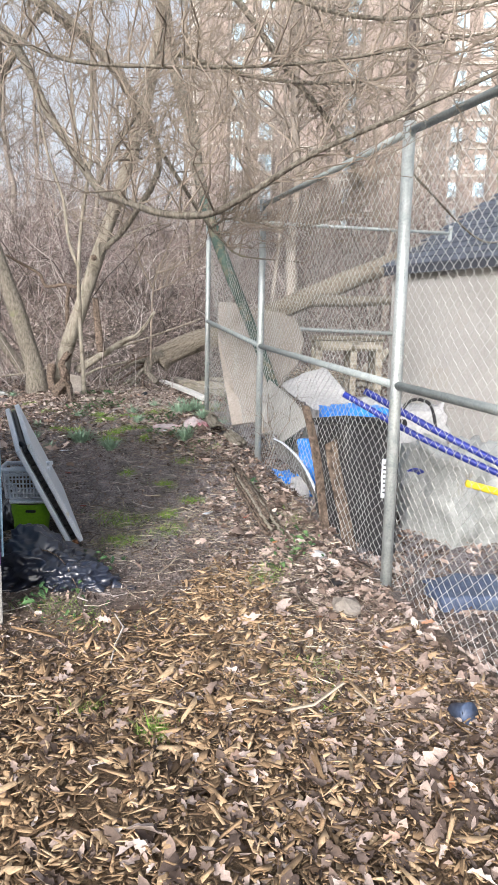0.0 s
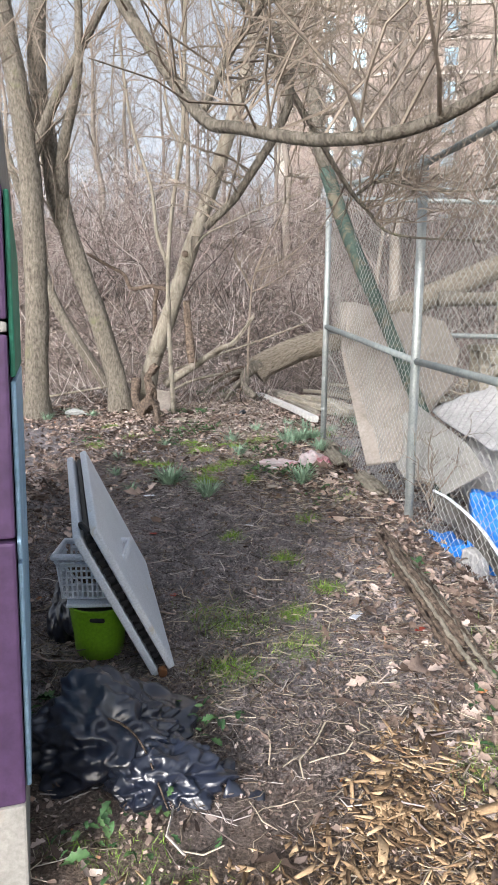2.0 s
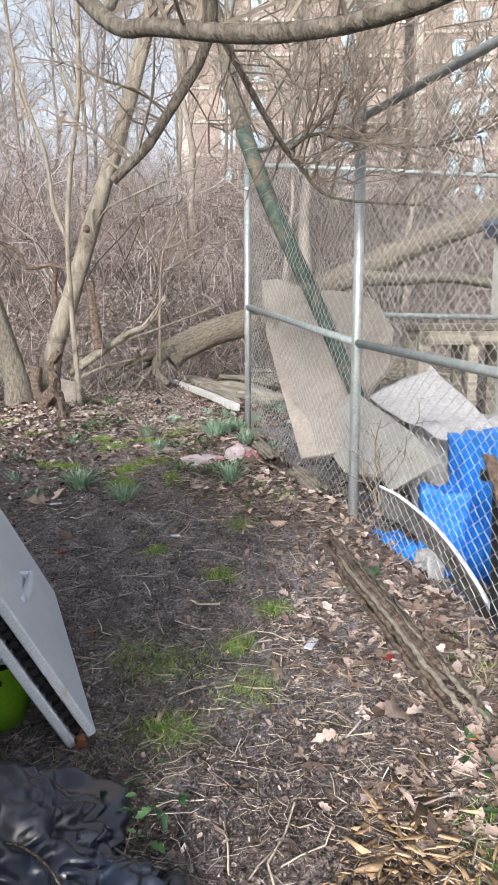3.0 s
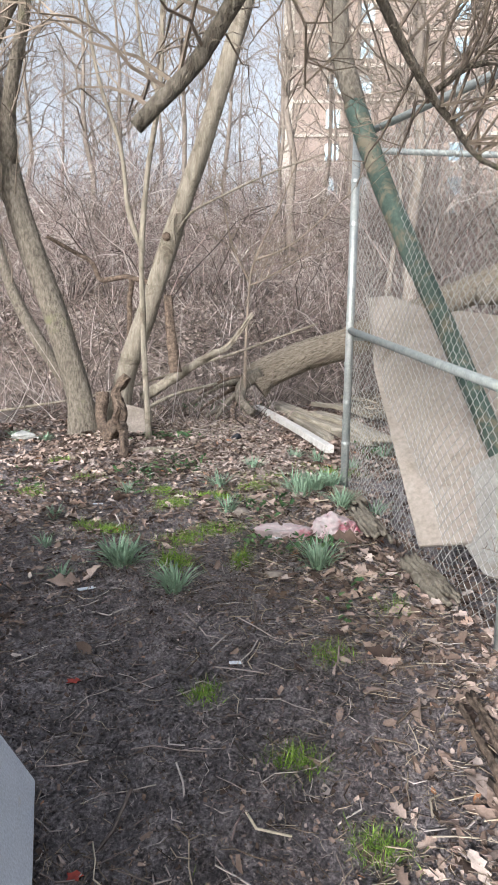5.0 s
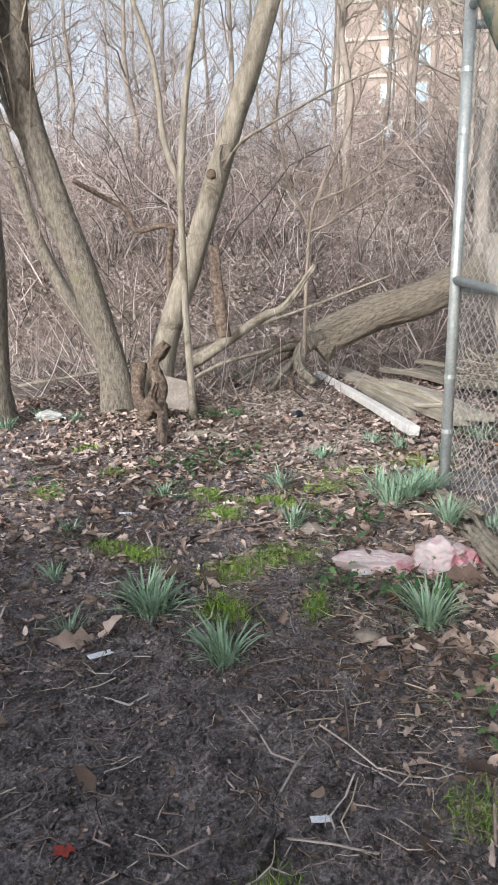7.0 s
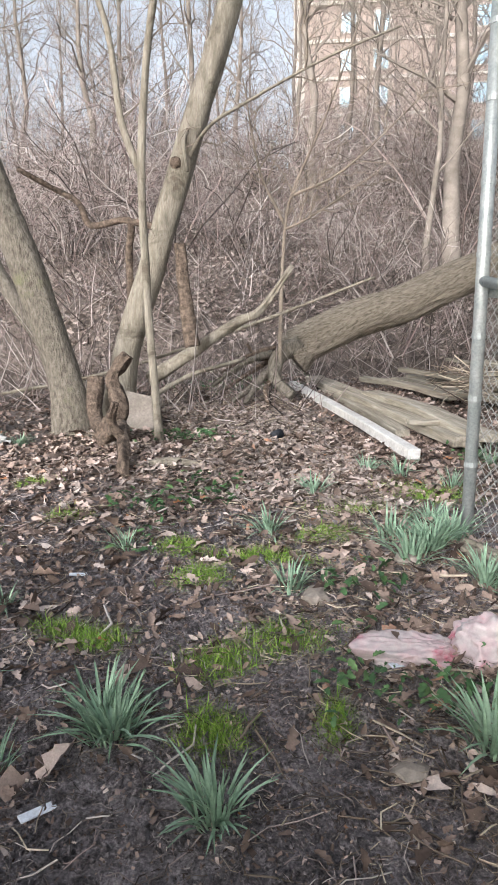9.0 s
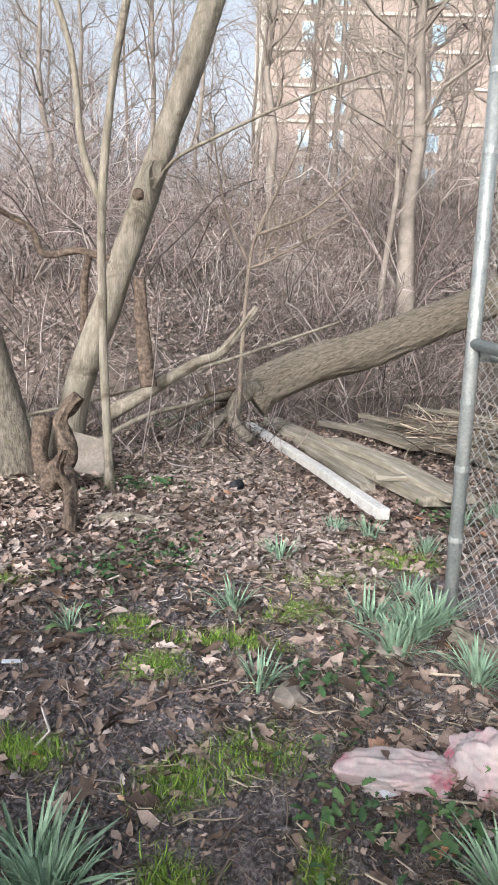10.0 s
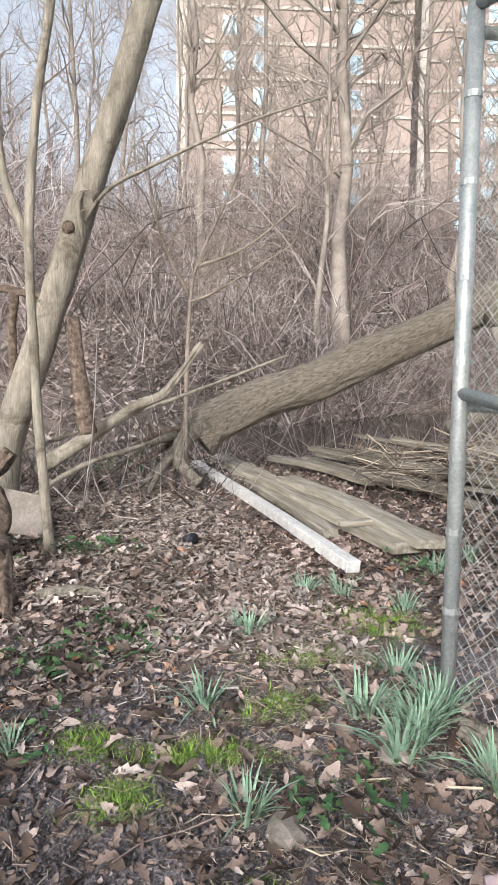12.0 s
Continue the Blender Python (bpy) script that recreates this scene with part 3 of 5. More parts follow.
bare_tree("tree", "straight grey-barked tree beside the leaning one",
          [(-4.29, 9.75, 0.75), (-4.29, 9.75, 1.3), (-4.27, 9.78, 2.4), (-4.30, 9.8, 3.7), (-4.42, 9.8, 4.8), (-4.75, 9.9, 6.5), (-5.0, 10, 9)],
          0.15, 0.11, GREYBARK, [([(-4.36, 9.8, 3.9), (-4.05, 9.9, 4.7), (-3.5, 9.9, 5.6), (-2.9, 9.7, 6.3)], 0.08, 0.03)], (11, 1.3, 0.011, 2))
bare_tree("tree", "thin grey tree leaning away across the bank",
          [(-4.0, 12.2, 0.9), (-4.6, 12.3, 1.6), (-5.2, 12.4, 2.5), (-5.6, 12.5, 3.6), (-6.2, 12.6, 5.4)], 0.10, 0.05, GREYBARK, [], (6, 1.0, 0.012, 2))
bare_tree("tree", "stout trunk bent outward at the garden edge",
          [(-4.75, 9.2, 0.75), (-4.95, 9.2, 1.1), (-5.15, 9.2, 1.7), (-5.3, 9.2, 2.6), (-5.4, 9.2, 4.5)], 0.15, 0.09, GREYBARK, [], (5, 1.0, 0.012, 2))

# the forked dead sapling, in front of the leaning tree
bare_tree("dead_sapling", "thin forked dead sapling, bark flaking",
          [(-2.56, 10.0, 0.82), (-2.58, 10.0, 1.2), (-2.62, 10.0, 2.0), (-2.63, 10.0, 2.85), (-2.56, 10.0, 3.6), (-2.45, 10.0, 4.25), (-2.42, 10.0, 4.9), (-2.4, 10, 6.0)],
          0.031, 0.02, DEADWOOD,
          [([(-2.62, 10.0, 2.8), (-2.78, 10.05, 3.2), (-2.87, 10.1, 3.8), (-3.1, 10.1, 4.5), (-3.25, 10.1, 5.5)], 0.028, 0.014),
           ([(-2.45, 10.0, 4.2), (-2.62, 10.0, 4.6), (-2.7, 10, 5.4)], 0.022, 0.012),
           ([(-2.45, 10.0, 4.25), (-2.36, 10.0, 4.32)], 0.02, 0.012)], (2, 0.5, 0.007, 1), 9, swell=0.2)

# the dark crooked dead limb behind it, and the sapling by the fallen trunk
bare_tree("dead_sapling", "dark crooked dead limb standing in the brush",
          [(-3.095, 11.1, 1.581), (-3.129, 11.1, 2.026), (-3.129, 11.1, 2.405), (-3.104, 11.05, 2.664), (-3.462, 11.1, 2.637), (-3.573, 11.1, 2.832), (-3.817, 11.1, 2.967), (-4.111, 11.1, 3.127)],
          0.036, 0.02, DARKWOOD, [([(-3.104, 11.05, 2.664), (-2.794, 11.0, 2.588)], 0.03, 0.03)], (2, 0.3, 0.006, 0), 8, swell=0.1)
bare_tree("sapling", "slender bare sapling beside the fallen trunk",
          [(-1.92, 12.0, 0.95), (-1.9, 11.95, 1.8), (-1.86, 11.9, 2.6), (-1.78, 11.9, 3.0), (-1.5, 11.9, 3.6), (-1.2, 11.9, 4.4)], 0.022, 0.006, TWIG,
          [([(-1.86, 11.9, 2.7), (-2.1, 11.9, 3.2), (-2.25, 11.9, 4.0)], 0.018, 0.006),
           ([(-1.8, 11.9, 2.95), (-1.3, 11.8, 3.15), (-0.6, 11.7, 3.75)], 0.016, 0.005),
           ([(-1.86, 11.9, 2.65), (-1.6, 11.8, 2.75), (-1.0, 11.7, 3.1)], 0.014, 0.005)], (15, 0.6, 0.006, 1), 7, swell=0.1)

# the tree beside the painted shed, whose limbs hang over the path
OVER = bare_tree("overhanging_tree", "tree whose bare limbs reach low over the path",
          [(-2.95, 6.0, 0.55), (-2.95, 5.95, 1.6), (-2.9, 5.8, 2.8), (-2.7, 5.6, 3.7), (-2.4, 5.4, 4.6), (-2.2, 5.2, 6.2)], 0.22, 0.12, GREYBARK,
          [([(-2.78, 5.7, 3.4), (-2.2, 5.2, 3.95), (-1.66, 4.85, 3.75), (-1.36, 4.65, 3.25), (-1.1, 4.5, 2.88), (-0.94, 4.35, 2.68), (-0.79, 4.175, 2.6),
             (-0.5, 3.9, 2.47), (-0.23, 3.635, 2.415), (-0.02, 3.42, 2.46), (0.3, 3.25, 2.62), (0.75, 3.1, 2.78), (1.3, 3.0, 3.0)], 0.036, 0.008),
           ([(-0.97, 4.4, 2.72), (-0.9, 4.5, 2.95), (-0.72, 4.55, 3.25), (-0.6, 4.6, 3.7), (-0.45, 4.7, 4.4)], 0.018, 0.008),
           ([(-2.6, 5.5, 4.0), (-1.9, 5.3, 4.35), (-1.2, 5.2, 3.9), (-0.7, 5.15, 3.15), (-0.92, 5.2, 2.66), (-1.13, 5.21, 2.44)], 0.026, 0.019),
           ([(-2.3, 5.3, 4.9), (-1.2, 5.0, 4.9), (-0.3, 4.9, 4.2), (0.2, 5.0, 3.65), (0.55, 5.1, 3.3), (0.8, 5.2, 2.9)], 0.034, 0.012),
           ([(-1.9, 5.2, 4.35), (-1.2, 5.4, 3.9), (-0.75, 5.6, 3.25), (-0.45, 5.85, 2.82), (-0.3, 5.95, 2.66), (-0.12, 6.0, 2.52), (0.4, 6.02, 2.48)], 0.024, 0.005),
           ([(-0.36, 5.9, 2.74), (-0.2, 5.85, 2.8), (0.3, 5.8, 2.72), (0.8, 5.7, 2.85)], 0.011, 0.004),
           ([(-2.2, 5.2, 5.4), (-1.0, 4.6, 4.6), (0.0, 4.4, 3.9), (0.8, 4.4, 3.7), (1.8, 4.4, 3.9)], 0.024, 0.007),
           ([(-1.9, 5.0, 4.0), (-1.2, 4.2, 3.4), (-0.5, 3.7, 3.15), (0.3, 3.5, 3.1), (1.1, 3.4, 3.2)], 0.016, 0.005),
           ([(-0.6, 4.6, 3.6), (0.1, 4.8, 3.5), (0.9, 5.0, 3.6), (1.8, 5.2, 4.0)], 0.016, 0.005)],
          (44, 0.7, 0.006, 2), 10, floor=2.5)

# trunk coloured dull green below, leaning out over the fence corner
bare_tree("green_trunk_tree", "leaning tree trunk, dull green below",
          [(0.40, 7.0, 0.6), (0.28, 7.06, 1.15), (-0.07, 7.38, 2.0), (-0.39, 7.72, 2.75), (-0.63, 8.0, 3.4)], 0.048, 0.064, GREENBARK, swell=0.1)
t_ = bpy.data.objects["green_trunk_tree"]
up_ = smooth_line([(-0.61, 7.98, 3.35), (-0.73, 8.17, 3.8), (-0.8, 8.38, 4.25), (-1.15, 8.8, 5.4), (-1.4, 9.0, 7.5)])
off_ = Vector((0.40, 7.0, 0.6))
part("upper_trunk", Geo().tube([p - off_ for p in up_], taper(len(up_), 0.064, 0.075), 12, 0.05), GREYBARK, t_, "tan bark", True)
tw_ = Geo()
sprout(tw_, [p - off_ for p in up_], 14, 1.1, 0.01, 2, lo=0.1)
tagged(part("crown", tw_, TWIG, t_, "bare twigs"), kind="stuff")

# the fallen trunk across the creek, with its root plate
LOG = thing("fallen_tree", "thick fallen tree trunk propped across the creek", "fallen tree", at=(-1.75, 12.4, 0.9))
off_ = Vector((-1.75, 12.4, 0.9))
ll_ = [p - off_ for p in smooth_line([(-1.838, 12.3, 1.442), (-1.651, 12.35, 1.589), (-1.216, 12.45, 1.783), (-0.663, 12.55, 1.97), (-0.102, 12.65, 2.215), (0.468, 12.75, 2.47), (2.278, 13.07, 3.27), (4.087, 13.39, 3.92)], 20)]
part("trunk", Geo().bark(ll_, [0.235 - 0.0025 * i for i in range(16)] + taper(len(ll_) - 16, 0.195, 0.175), 84, 0.011, 17, 3.2), LOGBARK, LOG, smooth=True)
part("limb", Geo().tube([p - off_ for p in smooth_line([(1.0, 12.6, 2.6), (1.8, 12.9, 2.62), (2.6, 13.1, 2.65), (3.8, 13.3, 2.45)])], taper(13, 0.12, 0.07), 10, 0.05), GREYBARK, LOG, "mossy limb", True)
for pts_, r in (
        (((-1.75, 12.2, 1.56), (-1.938, 12.05, 1.444), (-1.952, 11.9, 1.246), (-1.764, 11.75, 1.088)), 0.085),
        (((-1.997, 12.1, 1.332), (-2.183, 11.9, 1.153), (-2.341, 11.7, 1.025)), 0.04),
        (((-2.017, 12.2, 1.469), (-2.255, 12.0, 1.387), (-2.557, 11.8, 1.169)), 0.035),
        (((-2.009, 12.0, 1.215), (-2.048, 11.875, 1.106), (-1.999, 11.75, 1.006)), 0.03),
        (((-2.0, 12.3, 1.513), (-2.223, 12.15, 1.459), (-2.517, 12.0, 1.283)), 0.028),
        (((-1.955, 12.1, 1.332), (-2.086, 11.875, 1.234), (-2.21, 11.65, 1.015)), 0.04),
        (((-2.028, 12.3, 1.415), (-2.184, 12.25, 1.41), (-2.282, 12.2, 1.56)), 0.022),
        (((-2.061, 12.35, 1.382), (-2.354, 12.275, 1.2), (-2.561, 12.2, 1.048)), 0.025)):
    l2 = [p - off_ for p in smooth_line(pts_, 6)]
    part("root", Geo().bark(l2, taper(len(l2), r, r * 0.5), 14, r * 0.18, 2.0 / r, 6), DARKWOOD if r < 0.035 else GREYBARK, LOG, smooth=True)


def dead_limb(name, label, pts, r0, r1, mat, cat="log", sides=9, wob=0.1):
    ln = smooth_line(pts, 9)
    o = Vector(pts[0])
    g = Geo()
    if wob:
        g.bark([p - o for p in ln], taper(len(ln), r0, r1), 22, r0 * wob * 1.1, 2.0 / r0, 5)
    else:
        g.tube([p - o for p in ln], taper(len(ln), r0, r1), sides)
    ob = part(name, g, mat, smooth=True)
    ob.matrix_basis = Matrix.Translation(o)
    return tagged(ob, label, cat)


dead_limb("dead_branch", "fallen peeled branch propped against the leaning tree", [(-3.032, 11.25, 1.285), (-2.606, 11.25, 1.549), (-2.198, 11.25, 1.801), (-2.0, 11.25, 1.91), (-1.71, 11.25, 2.281)], 0.062, 0.018, DEADWOOD, "branch")
dead_limb("dead_branch", "dark broken stub standing on the fallen branch", [(-2.546, 10.98, 1.602), (-2.577, 10.98, 1.807), (-2.617, 10.98, 2.125), (-2.634, 10.98, 2.464)], 0.062, 0.045, DARKWOOD, "branch")
dead_limb("dead_branch", "pale thin pole lying behind the trunks", [(-5.2, 11.6, 1.0), (-3.6, 11.5, 1.3), (-2.2, 11.6, 1.75), (-1.0, 11.9, 2.2)], 0.018, 0.012, DEADWOOD, "branch")
dead_limb("dead_branch", "pale pole slanting from the bank", [(-3.2, 10.7, 0.95), (-2.7, 11.2, 1.3), (-2.2, 11.6, 1.45)], 0.022, 0.018, DEADWOOD, "branch")
dead_limb("root_snag", "weathered arched root rising from the earth", [(-2.50, 9.02, 0.8), (-2.53, 9.15, 1.0), (-2.62, 9.4, 1.13), (-2.72, 9.6, 1.15), (-2.9, 9.9, 1.06), (-3.1, 10.1, 1.1), (-3.15, 10.25, 1.4)], 0.026, 0.052, DARKWOOD, "root", 8, 0.5)
dead_limb("root_snag", "short forked root on the arched one", [(-2.60, 9.36, 1.1), (-2.66, 9.3, 1.24), (-2.62, 9.26, 1.36)], 0.024, 0.01, DARKWOOD, "root", 8, 0.4)
dead_limb("root_snag", "knotted root against the leaning trunk", [(-3.0, 9.95, 0.98), (-2.86, 9.9, 1.2), (-2.9, 9.95, 1.42), (-2.78, 9.98, 1.6)], 0.06, 0.02, DARKWOOD, "root", 8, 0.5)
dead_limb("root_snag", "weathered root lying along the earth", [(-2.55, 9.2, 0.9), (-2.3, 9.3, 0.97), (-2.05, 9.35, 0.93)], 0.045, 0.03, DEADWOOD, "root", 8, 0.2)

# far woods
random.seed(3)
FAR = []
VARIANTS = [far_tree_mesh(40 + k, 10 + k * 1.3, (0.09, 0.11, 0.13, 0.15, 0.12, 0.23)[k]) for k in range(6)]
spots = [(1.13, 22.9, 5), (0.44, 22.5, 0), (-2.6, 27, 3), (4.4, 24.2, 2), (-6.5, 27, 1)]
for k in range(60):
    yy = random.uniform(28, 50)
    xx = random.uniform(-0.6, 0.4) * yy
    kind_ = random.randrange(5)
    if min((abs(xx / yy - a / b) * 30 + abs(yy - b) * 0.1 for a, b, _ in spots)) > 0.9:
        spots.append((xx, yy, kind_))
for x, y, k in spots:
    if y < float(far_bank(x)) + 1.2:
        y = float(far_bank(x)) + 1.5
    t = thing("woodland_tree", "tall bare woodland tree on the hillside", "tree", "woodland trees")
    t.matrix_basis = pose(x, y, hz(x, y), 0, 0, random.uniform(0, 360)) @ Matrix.Diagonal((1, 1, random.uniform(0.85, 1.25), 1))
    part("trunk", VARIANTS[k][0], None, t)
    part("crown", VARIANTS[k][1], None, t)


# ---- brush, litter and plants ----
random.seed(11)


def stems(n, region, tall, radius, lean, segs=3):
    """Curved three-sided stems; region gives x, y of each."""
    x, y = region(n)
    z = height(x, y) - 0.03
    h = tall * np.exp(rng.normal(0, 0.4, n))
    r = radius * np.exp(rng.normal(0, 0.3, n))
    a = rng.uniform(0, math.tau, n)
    l = np.clip(np.abs(rng.normal(lean, 0.45, n)), 0, 1.52)
    bow = rng.normal(0, 0.45, n)
    dirx, diry = np.cos(a), np.sin(a)
    verts = np.zeros((n, segs + 1, 3, 3))
    for s in range(segs + 1):
        f = s / segs
        out = h * (np.sin(l) * f + bow * f * f * 0.6)
        up = h * np.cos(l) * f
        for k in range(3):
            b = math.tau * k / 3
            rr = r * (1 - 0.75 * f)
            verts[:, s, k, 0] = x + dirx * out + np.cos(b) * rr
            verts[:, s, k, 1] = y + diry * out + np.sin(b) * rr
            verts[:, s, k, 2] = z + up
    tf = []
    for s in range(segs):
        for k in range(3):
            k2 = (k + 1) % 3
            tf.append((s * 3 + k, s * 3 + k2, s * 3 + 3 + k2, s * 3 + 3 + k))
    flat = verts.reshape(-1, 3)
    idx = (np.array(tf).ravel()[None, :] + (np.arange(n) * (segs + 1) * 3)[:, None]).ravel()
    return flat, idx, n * len(tf)


def stuff_mesh(name, flat, idx, nf, mat, label, cat):
    me = bpy.data.meshes.new(name)
    me.vertices.add(len(flat))
    me.vertices.foreach_set("co", flat.ravel())
    me.loops.add(len(idx))
    me.loops.foreach_set("vertex_index", idx.astype(np.int32))
    me.polygons.add(nf)
    me.polygons.foreach_set("loop_start", (np.arange(nf) * 4).astype(np.int32))
    me.materials.append(mat)
    me.update(calc_edges=True)
    me.validate()
    tagged(new(name, me), label, cat, kind="stuff")


def hill_region(lo, hi, wide=0.62):
    def pick(n):
        y = rng.uniform(lo, hi, n)
        x = rng.uniform(-wide, wide, n) * y
        fb = far_bank(x)
        y = np.where(y < fb + 0.1, fb + 0.1 + rng.uniform(0, 1, n) * 3, y)
        return x, y
    return pick


stuff_mesh("undergrowth", *stems(4600, hill_region(20, 36), 1.1, 0.010, 1.1), BRUSH, "tangled leafless brush over the hillside", "undergrowth")
stuff_mesh("undergrowth", *stems(1500, hill_region(28, 37), 1.9, 0.013, 0.4), BRUSH, "tall bare thicket on the crest", "undergrowth")
stuff_mesh("fallen_sticks", *stems(11000, hill_region(15.8, 34), 0.9, 0.014, 1.4), BRUSH, "dead sticks lying on the slope", "sticks")


def shrub(seed, tall):
    """A many-stemmed bare shrub, with arching stems that fork."""
    random.seed(seed)
    g = Geo()
    for _ in range(7):
        a = random.uniform(0, math.tau)
        d = Vector((math.cos(a) * random.uniform(0.3, 1.7), math.sin(a) * random.uniform(0.3, 1.7), 1)) * 0.75 * tall * random.uniform(0.6, 1.1)
        ln = bend((0.1 * math.cos(a), 0.1 * math.sin(a), -0.05), d, 4, sag=-0.12 * tall, jitter=0.05)
        g.tube(ln, taper(5, 0.014, 0.007), 3, closed=False)
        sprout(g, ln, 6, tall * 0.5, 0.0075, 1, -0.1, 0.15, sides=3)
    return g


for k in range(4):
    g = shrub(70 + k, 1.3 + 0.35 * k)
    n = 58
    x, y = hill_region(19, 35.5)(n)
    me = scatter("shrub_thicket", g.v, g.f, np.stack([x, y, height(x, y)], 1), rotations(n, 0.1, 1.0, (1, 1, 1), 0.3), BRUSH)
    tagged(new("shrub_thicket", me), "bare twiggy shrubs crowding the slope", "undergrowth", kind="stuff")
for k in range(3):
    g = shrub(90 + k, 2.9 + 0.8 * k)
    n = 34
    x, y = hill_region(25, 36.5)(n)
    me = scatter("sapling_thicket", g.v, g.f, np.stack([x, y, height(x, y)], 1), rotations(n, 0.06, 1.0, (0.7, 0.7, 1.1), 0.25), BRUSH)
    tagged(new("sapling_thicket", me), "bare young saplings along the crest", "undergrowth", kind="stuff")
random.seed(12)


def far_side(n):
    x = rng.uniform(-11, 5, n)
    return x, far_bank(x) + rng.uniform(-0.15, 4.5, n)


stuff_mesh("fallen_sticks", *stems(6000, far_side, 0.7, 0.008, 1.45), BRUSH, "dead sticks on the creek's far bank", "sticks")


def bank_region(n):
    x = rng.uniform(-9, 6, n)
    y = rng.uniform(11.2, 14.6, n)
    keep = ~((x > -1.4) & (x < 2.5) & (y < 13.4))
    x = np.where(keep, x, rng.uniform(-9, -2.2, n))
    return x, y


stuff_mesh("undergrowth", *stems(500, bank_region, 1.1, 0.0045, 0.8), BRUSH, "thin bare stems on the creek bank", "undergrowth")
stuff_mesh("fallen_sticks", *stems(4200, bank_region, 0.6, 0.007, 1.46), BRUSH, "dead sticks along the creek bank", "sticks")


def path_side(x, y):
    return x < fence_x(y) - 0.03


def pick_where(n, xr, yr, weight):
    x = rng.uniform(*xr, n * 4)
    y = rng.uniform(*yr, n * 4)
    w = weight(x, y)
    keep = rng.uniform(0, 1, n * 4) < w
    return x[keep][:n], y[keep][:n]


def patchy(x, y, s, seed):
    return 0.5 + 0.5 * np.sin(s * x + seed + 1.7 * np.sin(s * 0.8 * y + seed * 2)) * np.sin(s * 1.1 * y - seed + 1.3 * np.sin(s * 0.7 * x))


def chip_weight(x, y):
    edge = 3.55 + 0.85 * np.exp(-((x + 0.08) / 0.3) ** 2) - 0.5 * np.clip(-x - 0.6, 0, 1)
    w = np.clip((edge - y) / 0.5, 0, 1) * (0.35 + 0.65 * patchy(x, y, 3.0, 1.0))
    w = w * np.clip(1.25 - np.clip(x - 0.1, 0, 2) * 0.9, 0.15, 1)
    return w * path_side(x, y)


def bare_soil(x, y):
    return np.exp(-(np.abs((x + 1.2) / 1.0) ** 3 + np.abs((y - 5.85) / 0.95) ** 3))


def leaf_weight(x, y):
    d = fence_x(y) - x
    along = np.exp(-(np.clip(d - 0.35, 0, None) / 0.42) ** 2) * np.clip((8.6 - y) / 1.0, 0, 0.72)
    front = 0.6 * np.clip((3.6 - y) / 0.8, 0, 1) * np.clip(0.6 + 0.6 * x, 0.2, 1)
    back = np.clip((y - 6.9) / 1.7, 0, 1) * (0.26 + 0.66 * patchy(x, y, 2.2, 0.4)) * np.where(y > 9.0, 1.3, 0.7)
    left = 0.35 * np.clip((-1.6 - x) / 0.5, 0, 1) * np.clip((y - 4.5) / 1, 0, 1) * patchy(x, y, 3.0, 2.0)
    thin = 0.012
    w = np.clip(np.maximum.reduce([along, front, back, left, np.full_like(x, thin)]), 0, 1)
    w = w * (1 - 0.9 * bare_soil(x, y))
    inside = (d < 0) & (y < 8.5)
    return np.where(inside, 0.25, w)


LEAF_V, LEAF_F = [], []
for k in range(8):
    u = -0.62 + 1.24 * k / 7
    half = (0.02, 0.13, 0.30, 0.17, 0.37, 0.20, 0.27, 0.03)[k]
    curl = 0.10 * math.sin(3.2 * u + 0.6)
    sweep = 0.07 * (k % 2)
    LEAF_V += [(u + sweep, half, curl + half * 0.55), (u, 0, curl), (u + sweep * 1.4, -half * 0.9, curl + half * 0.3)]
for k in range(7):
    a = k * 3
    LEAF_F += [(a, a + 1, a + 4, a + 3), (a + 1, a + 2, a + 5, a + 4)]
OVAL_V = [(-0.6, 0, 0.10), (-0.25, 0.24, 0.13), (0.25, 0.22, 0.02), (0.65, 0, 0.12), (0.25, -0.22, 0.10), (-0.25, -0.24, 0.03), (0, 0, -0.03)]
OVAL_F = [(6, i, (i + 1) % 6) for i in range(6)]
CHIP_V = [(x * 0.5 * (0.72 if x > 0 and y > 0 else 1) + 0.12 * y, y * 0.5 * (0.5 if x > 0 else 0.9), z * 0.5 + 0.6 * x * y) for x in (-1, 1) for y in (-1, 1) for z in (-1, 1)]
CHIP_F = [(0, 1, 3, 2), (4, 6, 7, 5), (0, 4, 5, 1), (2, 3, 7, 6), (0, 2, 6, 4), (1, 5, 7, 3)]


def litter(name, n, xr, yr, weight, tv, tf, tilt, size, aspect, mat, label, cat, lift=0.012, spread=0.35):
    x, y = pick_where(n, xr, yr, weight)
    z = height(x, y) + rng.uniform(0.002, lift, len(x))
    me = scatter(name, tv, tf, np.stack([x, y, z], 1), rotations(len(x), tilt, size, aspect, spread), mat)
    tagged(new(name, me), label, cat, kind="stuff")


litter("wood_chips", 46000, (-3.0, 2.0), (-1.5, 4.6), chip_weight, CHIP_V, CHIP_F, 0.35, 0.024, (1, 0.46, 0.06), CHIP, "tan wood-chip mulch strewn over the path", "wood chips", 0.022, 0.55)
litter("wood_chips", 12000, (-2.4, 1.4), (0.4, 4.6), chip_weight, CHIP_V, CHIP_F, 0.3, 0.045, (1, 0.2, 0.035), CHIP, "long shredded wood slivers", "wood chips", 0.03, 0.45)
litter("fallen_leaves", 14000, (-3.5, 2.4), (0.6, 10.5), leaf_weight, LEAF_V, LEAF_F, 0.45, 0.05, (1, 0.9, 1), LEAF, "dry brown fallen oak and maple leaves", "leaves", 0.02)
